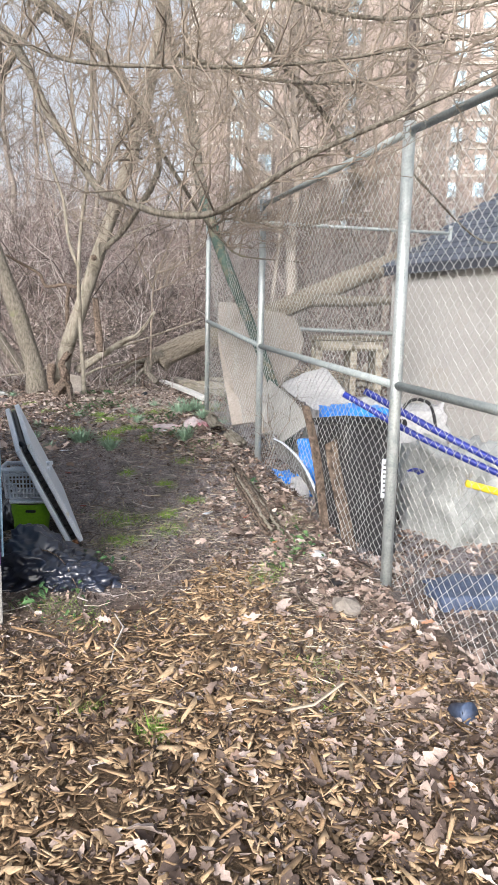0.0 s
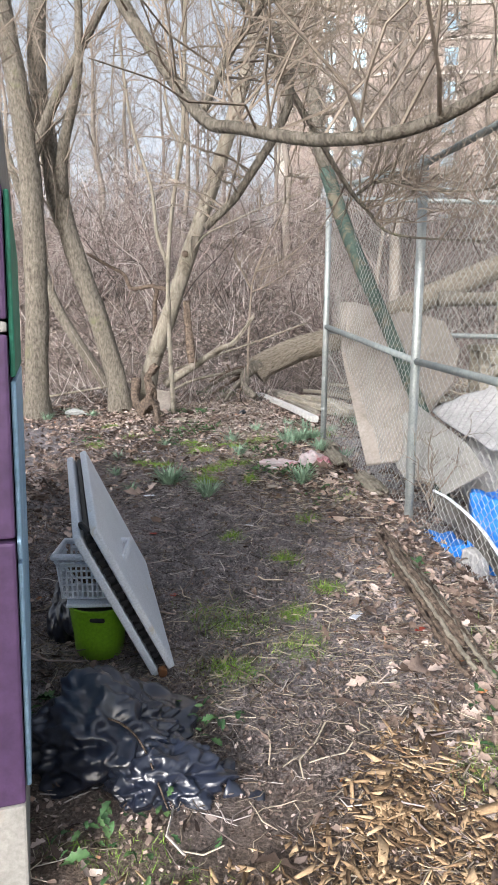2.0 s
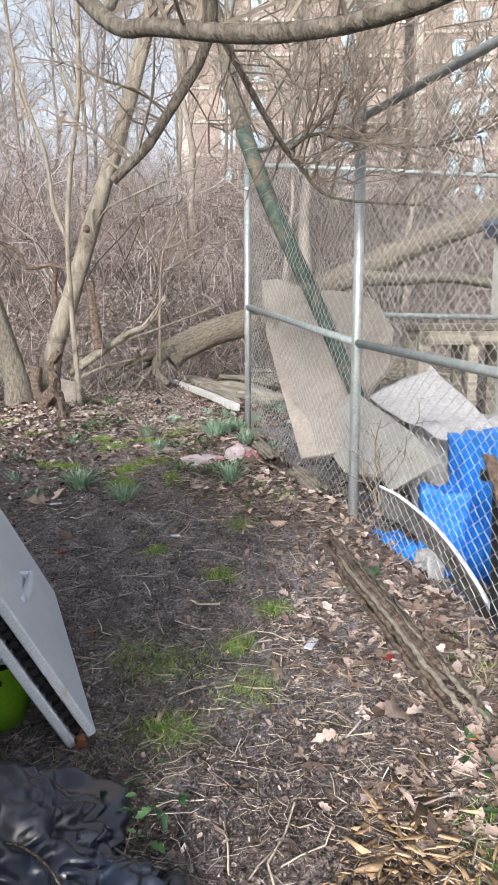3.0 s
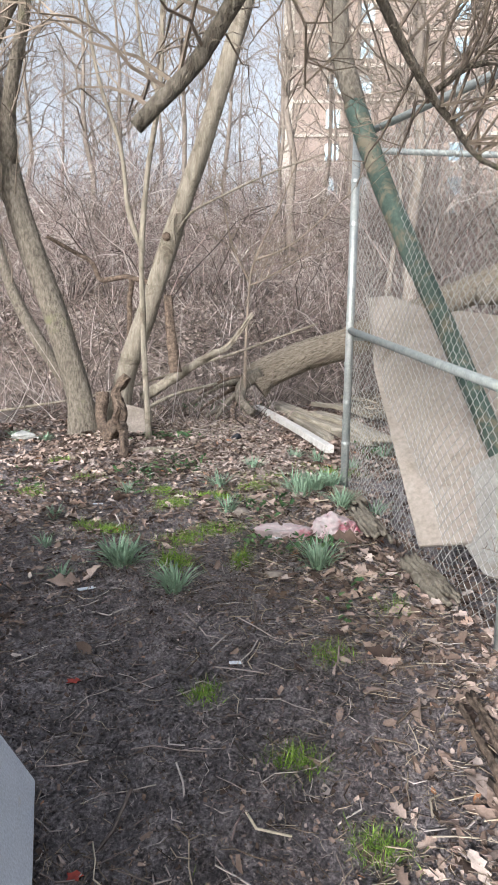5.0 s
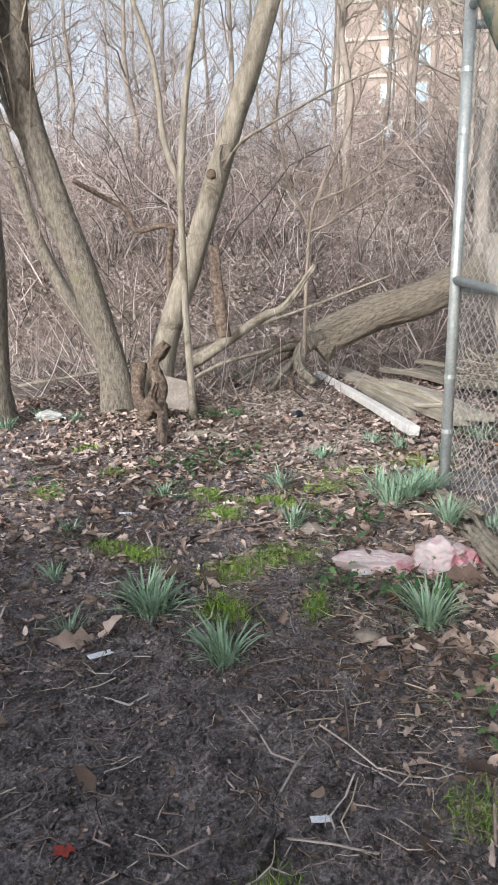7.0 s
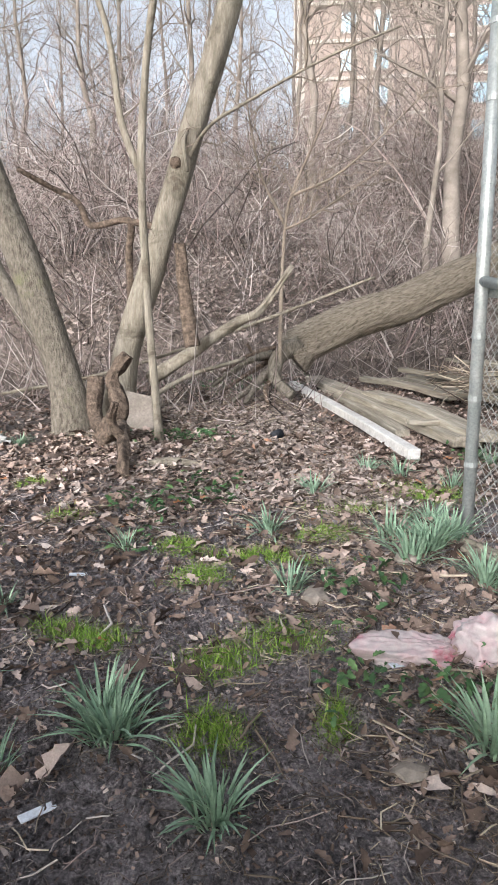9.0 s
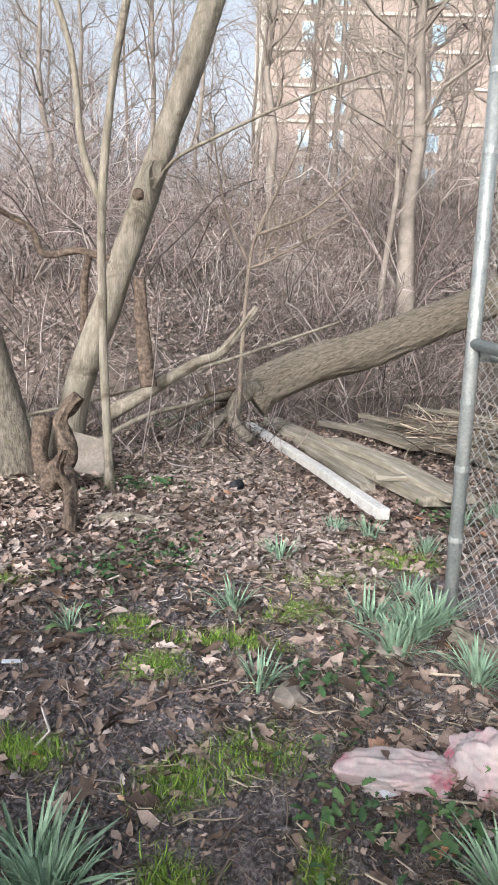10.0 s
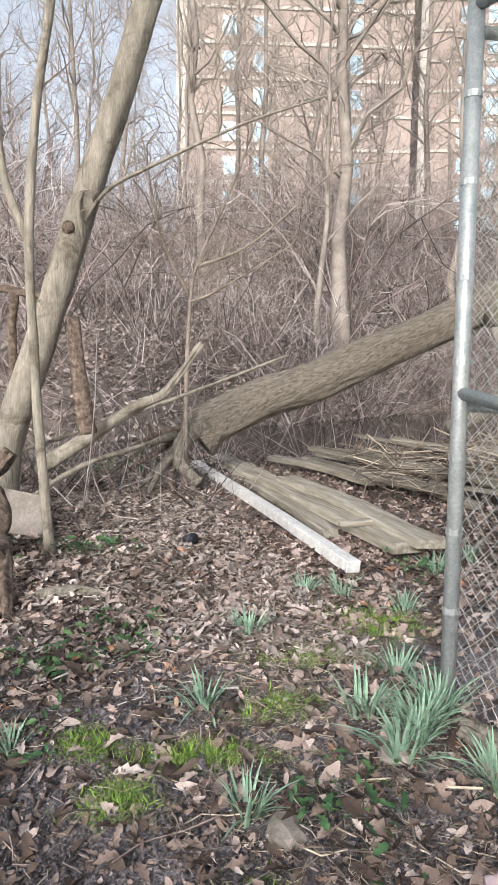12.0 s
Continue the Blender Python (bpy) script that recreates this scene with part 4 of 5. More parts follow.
litter("fallen_leaves", 50000, (-4.8, 2.4), (0.6, 14.2), leaf_weight, OVAL_V, OVAL_F, 0.5, 0.036, (1, 1, 1), LEAF, "dry curled fallen leaves", "leaves", 0.02)
litter("bleached_leaves", 9000, (-3.2, 0.2), (8.7, 11.6), lambda x, y: path_side(x, y) * np.clip(1.1 - np.abs(x + 1.3) / 1.6, 0.15, 1), OVAL_V, OVAL_F, 0.45, 0.036, (1, 0.8, 1), BLEACHED, "pale pinkish leaf litter on the bank", "leaves", 0.03)
litter("fallen_leaves", 70000, (-16, 12), (14, 34), lambda x, y: (y > far_bank(x)) * np.clip(1.1 - (y - far_bank(x)) / 16, 0.35, 1), OVAL_V, OVAL_F, 0.5, 0.08, (1, 1, 1), BLEACHED, "pale leaf litter covering the far slope", "leaves", 0.03)
STICK_V = [(x, 0.5 * math.cos(b) + 3.5 * math.cos(5.5 * x + 1.0), 0.5 * math.sin(b) + 2.5 * (x * x - 0.1)) for x in (-0.5, -0.2, 0.15, 0.5) for b in (0, 2.1, 4.2)]
STICK_F = [(s * 3 + k, s * 3 + (k + 1) % 3, s * 3 + 3 + (k + 1) % 3, s * 3 + 3 + k) for s in (0, 1, 2) for k in range(3)]


FLAKE_V = [(-0.5, -0.2, 0.05), (0.45, -0.28, -0.02), (0.55, 0.2, 0.12), (-0.3, 0.3, 0.0)]
FLAKE_F = [(0, 1, 2), (0, 2, 3)]


def debris_weight(x, y):
    bare = bare_soil(x, y)
    return path_side(x, y) * np.clip(0.95 - 0.6 * bare - 0.25 * patchy(x, y, 4.0, 3.0), 0.05, 1)


litter("leaf_crumbs", 80000, (-3.2, 1.6), (2.4, 10.5), debris_weight, FLAKE_V, FLAKE_F, 0.6, 0.010, (1, 1, 1), LEAF, "crumbled leaves and bark on the soil", "leaf litter", 0.008, 0.5)


def straw_weight(x, y):
    return (1 - 0.8 * bare_soil(x, y)) * path_side(x, y) * np.clip(0.10 + (0.35 + 0.65 * patchy(x, y, 2.6, 5.0)) * np.clip(1.0 - np.abs(y - 4.7) / 0.9, 0, 0.55)
                                     + np.exp(-((fence_x(y) - x - 0.5) / 0.5) ** 2) * 0.75 + np.clip((y - 9) / 2, 0, 0.6), 0, 1)


litter("dry_stems", 26000, (-3.4, 2.0), (2.6, 13), straw_weight, STICK_V, STICK_F, 0.14, 0.07, (1, 0.03, 0.03), STRAW, "dry stalks and straw on the soil", "straw", 0.02, 0.5)
litter("twigs", 1400, (-3.4, 1.5), (2.2, 12), lambda x, y: path_side(x, y) * 0.6, STICK_V, STICK_F, 0.1, 0.13, (1, 0.024, 0.024), BRUSH, "scattered dead twigs", "twigs", 0.02, 0.5)
litter("bark_bits", 9000, (-3.0, 0.6), (3.6, 9.4), lambda x, y: path_side(x, y) * 0.8, STICK_V, STICK_F, 0.25, 0.045, (1, 0.042, 0.042), BRUSH, "weathered rotted twig pieces on the soil", "twigs", 0.012, 0.6)
litter("soil_crumbs", 30000, (-2.6, 0.6), (3.8, 8.6), lambda x, y: path_side(x, y) * 0.7, CHIP_V, CHIP_F, 0.8, 0.011, (1, 0.8, 0.6), SOIL, "crumbs of black earth", "soil", 0.006, 0.45)


def blade_mesh(name, long, wide, curl, mat, segs=4):
    g = Geo()
    for s in range(segs + 1):
        f = s / segs
        w = wide * (1 - f ** 2.5) * (0.7 + 0.6 * f * (1 - f)) + 0.0006
        x = curl * long * f * f
        z = long * (f - 0.25 * curl * f * f)
        g.v += [(x, -w, z), (x + wide * 0.35, 0, z), (x, w, z)]
    for s in range(segs):
        a = s * 3
        g.f += [(a, a + 1, a + 4, a + 3), (a + 1, a + 2, a + 5, a + 4)]
    return g.mesh(name, mat, True)


BLADES = [blade_mesh("leaf", L * 0.78, 0.0072, c, DAFF) for L, c in ((0.20, 0.08), (0.23, 0.22), (0.22, 0.4), (0.24, 0.7))]


def bulb_clump(x, y, leaves, size, label):
    t = thing("bulb_plant", label, "plant", "bulb plants", at=(x, y, hz(x, y) - 0.01))
    for k in range(int(leaves * 2.8)):
        a = random.uniform(0, 360)
        tilt = abs(random.gauss(0, 19)) + 4
        r = random.uniform(0, 0.06) * size
        ob = new("leaf", random.choice(BLADES))
        ob.parent = t
        s = size * random.uniform(0.7, 1.2)
        ob.matrix_basis = pose(r * math.cos(radians(a)), r * math.sin(radians(a)), 0, 0, tilt, a + random.uniform(-30, 30)) @ Matrix.Diagonal((s, s, s, 1))


G1 = "clump of grey-green strap leaves, not in flower"
for x, y, n, s in ((-1.80, 6.99, 34, 1.0), (-1.87, 7.09, 14, 0.85), (-1.44, 6.76, 28, 0.9), (-1.36, 7.8, 14, 0.75), (-0.72, 7.05, 26, 1.0), (-0.80, 8.05, 34, 0.85), (-0.62, 7.85, 30, 0.85), (-0.70, 8.2, 24, 0.9), (-0.88, 7.95, 20, 0.95),
                   (-0.74, 8.62, 18, 0.8), (-0.95, 8.2, 14, 0.9), (-1.52, 8.35, 16, 0.8), (-1.35, 8.95, 12, 0.8), (-2.35, 7.2, 12, 0.6), (-2.1, 6.85, 12, 0.65),
                   (-2.45, 7.55, 10, 0.6), (-0.55, 9.3, 12, 0.8), (-0.85, 9.5, 12, 0.8), (-1.05, 9.45, 12, 0.7), (-2.15, 8.1, 8, 0.75), (-0.4, 8.0, 16, 0.8), (-0.25, 9.8, 12, 0.9),
                   (0.0, 10.0, 12, 0.8), (-3.9, 9.9, 26, 0.8), (-3.65, 9.95, 22, 0.7), (-4.1, 9.6, 20, 0.7)):
    bulb_clump(x, y, n, s, G1)


def turf(places):
    xs, ys = [], []
    for cx, cy, rx, ry, k in places:
        k = int(k * 5)
        xs.append(rng.normal(cx, rx * 0.68, k))
        ys.append(rng.normal(cy, ry * 0.68, k))
    x, y = np.concatenate(xs), np.concatenate(ys)
    z = height(x, y) - 0.003
    tv = [(-0.06, 0, 0), (0.06, 0, 0), (0.045, 0.12, 0.55), (-0.035, 0.12, 0.55), (0.0, 0.45, 1.0)]
    tf = [(0, 1, 2, 3), (3, 2, 4)]
    me = scatter("grass", tv, tf, np.stack([x, y, z], 1), rotations(len(x), 0.6, 0.027, (0.55, 1, 1)), GRASS)
    tagged(new("grass", me), "bright new grass in small tufts", "grass", kind="stuff")


turf([(-1.55, 7.35, .10, .08, 500), (-1.35, 7.45, .12, .08, 400), (-1.5, 7.0, .07, .06, 450), (-1.75, 7.85, .09, .06, 350), (-1.55, 8.05, .2, .05, 800), (-1.9, 8.1, .07, .05, 300),
         (-2.15, 7.45, .09, .05, 350), (-2.0, 7.4, .07, .05, 300), (-1.15, 7.1, .04, .06, 200), (-1.1, 8.75, .2, .12, 700), (-0.75, 9.15, .2, .15, 900), (-1.25, 8.3, .12, .06, 350),
         (-0.95, 4.95, .16, .10, 350), (-0.62, 5.05, .06, .05, 200), (-0.72, 5.6, .07, .05, 160), (-0.45, 5.35, .07, .06, 200), (-0.85, 4.5, .12, .08, 250), (-0.55, 4.75, .12, .1, 200),
         (-1.1, 5.9, .05, .05, 100), (-0.62, 6.2, .06, .06, 120), (-0.35, 6.5, .05, .05, 80), (-0.3, 2.45, .05, .05, 220), (-0.6, 2.6, .07, .05, 90), (0.15, 4.0, .08, .1, 220), (-0.8, 3.3, .15, .08, 50),
         (-2.6, 8.5, .1, .06, 250), (-3.0, 8.9, .1, .06, 250), (-2.9, 8.1, .08, .05, 200), (-1.0, 3.4, .2, .06, 60), (0.35, 2.9, .15, .2, 160), (0.3, 4.7, .08, .1, 120)])


def groundcover(places):
    xs, ys = [], []
    for cx, cy, rx, ry, k in places:
        xs.append(rng.normal(cx, rx, k))
        ys.append(rng.normal(cy, ry, k))
    x, y = np.concatenate(xs), np.concatenate(ys)
    z = height(x, y) + rng.uniform(0.01, 0.09, len(x))
    me = scatter("groundcover", LEAF_V, LEAF_F, np.stack([x, y, z], 1), rotations(len(x), 0.4, 0.028), IVY)
    tagged(new("groundcover", me), "low green lobed leaves of ground cover", "plant", kind="stuff")


groundcover([(-2.4, 10.1, .18, .1, 160), (-1.05, 7.25, .10, .1, 60), (-1.1, 7.8, .1, .1, 60), (-0.78, 7.2, .1, .07, 60), (-2.2, 8.6, .15, .1, 70), (-1.9, 8.75, .12, .08, 60), (-1.95, 8.95, .1, .06, 40),
             (-3.0, 8.2, .1, .1, 30), (-2.5, 13.2, .35, .25, 400), (-0.9, 4.15, .1, .1, 30), (-1.0, 3.4, .12, .1, 50), (-0.5, 6.6, .1, .1, 20), (0.3, 4.2, .1, .12, 60), (-1.5, 4.0, .1, .1, 50), (0.0, 5.4, .05, .05, 16),
             (-2.05, 8.15, .1, .08, 30), (-0.35, 9.75, .1, .1, 50)])

# ---- creek-side timber ----
random.seed(21)


def plank(a, b, w, h, mat=SAWN, label="weathered grey-yellow timber plank", name="plank", group="timber pile"):
    a, b = Vector(a), Vector(b)
    d = b - a
    m = Matrix.Translation((a + b) / 2) @ d.to_track_quat("X", "Z").to_matrix().to_4x4()
    bm = bmesh.new()
    bmesh.ops.create_cube(bm, size=1.0, matrix=Matrix.Diagonal((d.length, w, h, 1)))
    bmesh.ops.subdivide_edges(bm, edges=[e for e in bm.edges if e.calc_length() > d.length * 0.9], cuts=6)
    for v in bm.verts:
        n = noise.noise_vector(v.co * 2.3 + a * 5)
        v.co += Vector((n.x * 0.08, n.y * 0.02, n.z * 0.014))
        v.co.z += 0.03 * (v.co.x / d.length) ** 2 * 4 * math.sin(a.x * 9)
    bmesh.ops.bevel(bm, geom=bm.edges[:], offset=0.006, segments=1, affect="EDGES")
    ob = part(name, bm, mat)
    ob.matrix_basis = m
    return tagged(ob, label, "plank", group)


plank((-0.746, 9.688, 1.0), (-1.935, 13.338, 1.03), 0.085, 0.07, WHITEPAINT, "long timber beam in flaking white paint", "painted_beam", "")
plank((-0.373, 9.917, 1.03), (-1.675, 13.462, 1.07), 0.21, 0.075)
plank((-0.784, 10.499, 1.0), (-1.501, 12.852, 1.02), 0.13, 0.06)
plank((-0.252, 9.841, 1.1), (-0.994, 11.953, 1.12), 0.19, 0.055)
plank((-0.439, 10.394, 1.09), (-0.774, 10.231, 1.09), 0.06, 0.04)
plank((0.23, 11.354, 1.08), (-0.676, 12.881, 1.1), 0.12, 0.06)
plank((0.61, 12.486, 1.06), (-0.307, 14.037, 1.1), 0.13, 0.05)
plank((-0.221, 11.869, 1.1), (-1.075, 13.246, 1.12), 0.12, 0.06)
for k in range(15):
    f = 0.25 + 0.75 * k / 14
    nx, ny = 0.0 + 2.6 * f + random.uniform(-0.2, 0.2), 10.6 + 1.4 * f + random.uniform(-0.3, 0.5)
    fx, fy = -1.1 + 2.2 * f + random.uniform(-0.6, 0.6), 13.0 + 0.9 * f + random.uniform(-0.3, 0.3)
    lvl = 1.03 + 0.05 * (k % 4)
    plank((nx, ny, lvl), (fx, fy, lvl + random.uniform(0, 0.1)), random.uniform(0.06, 0.15), random.uniform(0.025, 0.05))
dead_limb("dead_branch", "pale bleached limb on the far bank", [(2.2, 17.6, 1.0), (2.9, 17.9, 1.25), (3.4, 18.1, 1.65), (3.7, 18.2, 1.75)], 0.14, 0.08, DEADWOOD, "branch")


def reed_heap():
    n = 700
    x = rng.uniform(-0.3, 2.6, n)
    y = 11.0 + (x + 0.3) * 0.45 + rng.uniform(0, 2.2, n)
    z = 1.12 + rng.uniform(0, 0.16, n)
    me = scatter("reed_heap", STICK_V, STICK_F, np.stack([x, y, z], 1), rotations(n, 0.25, 0.42, (1, 0.018, 0.018)), STRAW)
    tagged(new("reed_heap", me), "dry reed stalks tangled over the timber", "straw", kind="stuff")


reed_heap()



def split_log(label, pts, width, strips, mat=DARKWOOD):
    """A rotten log: ragged splinters lying side by side, as its parts."""
    o = Vector(pts[0])
    t = thing("rotten_log", label, "log", at=o)
    along = (Vector(pts[-1]) - o).normalized()
    side = along.cross(Vector((0, 0, 1))).normalized()
    for k in range(strips):
        f = (k + 0.5) / strips * 2 - 1
        a, b = random.uniform(0, 0.25), random.uniform(0.75, 1)
        ln = smooth_line(pts, 12)
        ln = ln[int(a * len(ln)):max(int(b * len(ln)), int(a * len(ln)) + 6)]
        r = width / strips * random.uniform(0.9, 1.6)
        ln = [p - o + side * (f * width + random.uniform(-0.006, 0.006)) + Vector((0, 0, (1 - f * f) * width * 0.7 + random.uniform(-0.005, 0.005))) for p in ln]
        rad = [r * (0.55 + 0.45 * math.sin(math.pi * (0.12 + 0.76 * i / (len(ln) - 1)))) for i in range(len(ln))]
        part("splinter", Geo().bark(ln, rad, 14, r * 0.35, 2.0 / r, 6), mat if k % 3 else DEADWOOD, t, smooth=True)


# rotten half-log edging along the fence
split_log("long rotten split log edging the bed", [(-0.13, 5.85, 0.685), (-0.05, 5.45, 0.625), (0.06, 5.0, 0.575), (0.16, 4.6, 0.52), (0.24, 4.3, 0.48)], 0.075, 9)
split_log("short weathered log at the fence foot", [(-0.24, 6.98, 0.83), (-0.15, 6.7, 0.79), (-0.08, 6.5, 0.76)], 0.065, 6, DEADWOOD)
split_log("split pinkish log beside the bulbs", [(-0.52, 7.75, 0.90), (-0.44, 7.45, 0.87), (-0.38, 7.2, 0.85)], 0.065, 7, DEADWOOD)
split_log("weathered log half buried by the corner post", [(-0.66, 8.12, 0.94), (-0.55, 7.95, 0.93), (-0.45, 7.75, 0.91)], 0.055, 6, DEADWOOD)


def stone(x, y, s, label, mat=STONE, flat=0.55):
    bm = bmesh.new()
    bmesh.ops.create_icosphere(bm, subdivisions=2, radius=s)
    crumple(bm, s * 0.35, 2.2 / s * 0.5, x * 7)
    for v in bm.verts:
        v.co.z *= flat
    ob = part("stone", bm, mat, None)
    ob.matrix_basis = Matrix.Translation((x, y, hz(x, y) + s * flat * 0.35))
    tagged(ob, label, "stone")


stone(-1.25, 7.72, 0.06, "pointed pale stone on the soil")
stone(-0.9, 7.95, 0.055, "rough grey stone by the bulbs")
stone(0.57, 3.55, 0.085, "rounded tan stone among leaves")
stone(0.47, 4.15, 0.05, "small white stone on leaves", FOAM)
stone(-1.6, 8.95, 0.04, "small pale stone in leaf litter")
stone(-0.95, 6.95, 0.05, "flat pale stone on the soil", flat=0.3)


def film_heap(name, label, x, y, z, size, mat, seed, folds=0.28):
    """A crumpled plastic bag lying on the ground: taut facets that meet in creases."""
    bm = bmesh.new()
    bmesh.ops.create_icosphere(bm, subdivisions=6 if size[0] > 0.15 else 5, radius=1.0)
    own = np.random.default_rng(int(seed * 10))
    planes = own.normal(size=(34, 3))
    planes /= np.linalg.norm(planes, axis=1)[:, None]
    reach = own.uniform(0.62, 1.0, 34)
    bm.verts.ensure_lookup_table()
    ball = np.array([v.co[:] for v in bm.verts])
    dots = ball @ planes.T
    radius = np.min(np.where(dots > 0.12, reach / np.maximum(dots, 0.12), 9.0), axis=1)
    for v, rad in zip(bm.verts, radius):
        c = v.co.copy()
        n1 = noise.noise_vector(c * 1.5 + Vector((seed, 0, 0)))
        warp = c + n1 * 0.35
        pull = 1 - 3.0 * abs(noise.noise(Vector((warp.x * 2.2 + seed, warp.y * 4.6, warp.z * 2.5))))
        thin = 1 - 3.0 * abs(noise.noise(Vector((warp.x * 6 + seed, warp.y * 3, warp.z * 8))))
        v.co = c * min(rad, 1.3) + n1 * folds * 0.7 + c * folds * (0.30 * pull + 0.12 * thin)
        v.co = Vector((v.co.x * size[0], v.co.y * size[1], v.co.z * size[2]))
        if v.co.z < -size[2] * 0.45:
            v.co.z = -size[2] * 0.45 + noise.noise(c * 4) * 0.01
    ob = part(name, bm, mat, smooth=True)
    ob.matrix_basis = pose(x, y, z + size[2] * 0.4, 0, 0, seed * 3)
    neck = Geo().tube(smooth_line([(size[0] * 0.8, -size[1] * 0.3, 0), (size[0] * 1.05, -size[1] * 0.4, -size[2] * 0.1), (size[0] * 1.2, -size[1] * 0.35, -size[2] * 0.25)]), [size[2] * k for k in (0.3, 0.24, 0.18, 0.12, 0.1, 0.14, 0.2, 0.26, 0.3)], 12, 0.15)
    part("gathered_neck", neck, mat, ob, smooth=True)
    return tagged(ob, label, "bag")


film_heap("bin_bag", "shiny black plastic bin bag slumped on the ground", -1.22, 3.88, 0.30, (0.37, 0.30, 0.25), BAGFILM, 2.0, 0.3)
film_heap("bin_bag", "small knotted black bag beside the larger one", -0.95, 3.74, 0.31, (0.25, 0.21, 0.16), BAGFILM, 5.0, 0.3)
film_heap("bin_bag", "black bag wedged behind the basket", -1.72, 4.72, 0.42, (0.10, 0.18, 0.24), BAGFILM, 8.0)
film_heap("plastic_bag", "torn pink and white plastic bag lying on leaves", -0.88, 7.42, 0.775, (0.20, 0.11, 0.075), PINKFILM, 3.0, 0.26)
film_heap("plastic_bag", "crumpled translucent plastic bag on leaves", -0.66, 7.46, 0.79, (0.15, 0.13, 0.13), PINKFILM, 6.0, 0.3)
film_heap("plastic_bag", "white plastic bag caught among bulb leaves", -3.85, 9.85, 0.95, (0.14, 0.07, 0.05), DULLPLASTIC, 4.0, 0.3)

dead_limb("twig", "thin bent twig lying over the black bag", [(-1.42, 3.72, 0.50), (-1.22, 3.78, 0.56), (-1.05, 3.74, 0.53), (-0.88, 3.55, 0.40)], 0.005, 0.003, DARKWOOD, "twig", 6, 0)

sheet_slab = part("cut_slab", bevelled(0.36, 0.09, 0.40, 0.02, 2), STONE)
sheet_slab.matrix_basis = pose(-2.92, 10.5, 1.05, -24, 14, 12)
tagged(sheet_slab, "grey weathered slab of wood leaning on the dead tree", "slab")

# ---- folded table, basket and tub beside the painted shed ----


def folding_table():
    p0, ux, uy = Vector((-1.121, 4.467, 0.405)), Vector((-0.321, -0.329, 0.888)), Vector((-0.41, 0.894, 0.182))
    wx, wy = 0.784, 0.969
    uy = (uy - ux * uy.dot(ux)).normalized()
    n = -ux.cross(uy).normalized()
    n = -n if n.dot(Vector((1, -0.3, 0.3))) < 0 else n
    m = Matrix((ux, uy, n)).transposed().to_4x4()
    m.translation = p0
    t = thing("folding_table", "white plastic folding table, folded and leaning", "table", at=m)
    for k, z in enumerate((0.0, -0.075)):
        bm = bevelled(wx, wy, 0.035, 0.012, 3, Matrix.Translation((wx / 2, wy / 2, z)))
        part("table_leaf", bm, PLASTIC_W, t, smooth=False)
    for y in (0.02, wy - 0.02):
        g = Geo()
        for i in range(16):
            g.box(pose(0.06 + i * (wx - 0.12) / 15, y, -0.037), 0.018, 0.03, 0.03)
        part("hinge_teeth", g, PLASTIC_K, t)
    part("inner_frame", bevelled(wx - 0.05, wy - 0.05, 0.03, 0.008, 1, Matrix.Translation((wx / 2, wy / 2, -0.037))), PLASTIC_K, t, "dark underside and frame")
    part("carry_handle", Geo().tube(smooth_line([(wx - 0.01, 0.02, -0.02), (wx + 0.02, 0.06, -0.04), (wx - 0.01, 0.1, -0.05)]), [0.012] * 9, 8), PLASTIC_K, t, "black moulded handle")
    part("foot", Geo().tube([(0.02, 0.0, -0.04), (0.02, -0.03, -0.04)], [0.02, 0.02], 10), RUST, t, "red end cap")


folding_table()


def basket():
    b = thing("laundry_basket", "white perforated plastic basket with plant waste", "basket", at=pose(-1.54, 4.62, 0.69, 0, 0, 12))
    g = Geo()
    w, d, h, fl = 0.25, 0.20, 0.20, 0.03
    nx, nz = 11, 6

    def wall(p, q, out):
        p, q, out = Vector(p), Vector(q), Vector(out)
        for i in range(nx + 1):
            a = p.lerp(q, i / nx)
            g.tube([a, a + out * fl + Vector((0, 0, h))], [0.0055, 0.0055], 4)
        for k in range(nz + 1):
            f = k / nz
            off = out * fl * f + Vector((0, 0, h * f))
            g.tube([p + off, q + off], [0.0055 if k < nz - 1 else 0.013, 0.0055 if k < nz - 1 else 0.013], 4)

    wall((-w / 2, -d / 2, 0), (w / 2, -d / 2, 0), (0, -1, 0))
    wall((-w / 2, d / 2, 0), (w / 2, d / 2, 0), (0, 1, 0))
    wall((-w / 2, -d / 2, 0), (-w / 2, d / 2, 0), (-1, 0, 0))
    wall((w / 2, -d / 2, 0), (w / 2, d / 2, 0), (1, 0, 0))
    part("basket_wall", g, PLASTIC_W, b)
    part("rim", Geo().tube([(-w / 2 - fl, -d / 2 - fl, h), (w / 2 + fl, -d / 2 - fl, h), (w / 2 + fl, d / 2 + fl, h), (-w / 2 - fl, d / 2 + fl, h), (-w / 2 - fl, -d / 2 - fl, h)], [0.016] * 5, 8), PLASTIC_W, b)
    part("base", bevelled(w, d, 0.012, 0.004, 1), PLASTIC_W, b)
    bm = bmesh.new()
    bmesh.ops.create_icosphere(bm, subdivisions=3, radius=1.0, matrix=Matrix.Diagonal((w * 0.5, d * 0.52, 0.05, 1)))
    crumple(bm, 0.03, 14)
    ob = part("contents", bm, DARKWOOD, b, "dark plant waste")
    ob.location = (0, 0, 0.10)
    lid = part("lid", bevelled(0.30, 0.22, 0.018, 0.008, 2), PLASTIC_W, None)
    lid.matrix_basis = pose(-1.50, 4.60, 0.67, 4, 3, 20)
    tagged(lid, "white plastic tray lid under the basket", "lid")


basket()


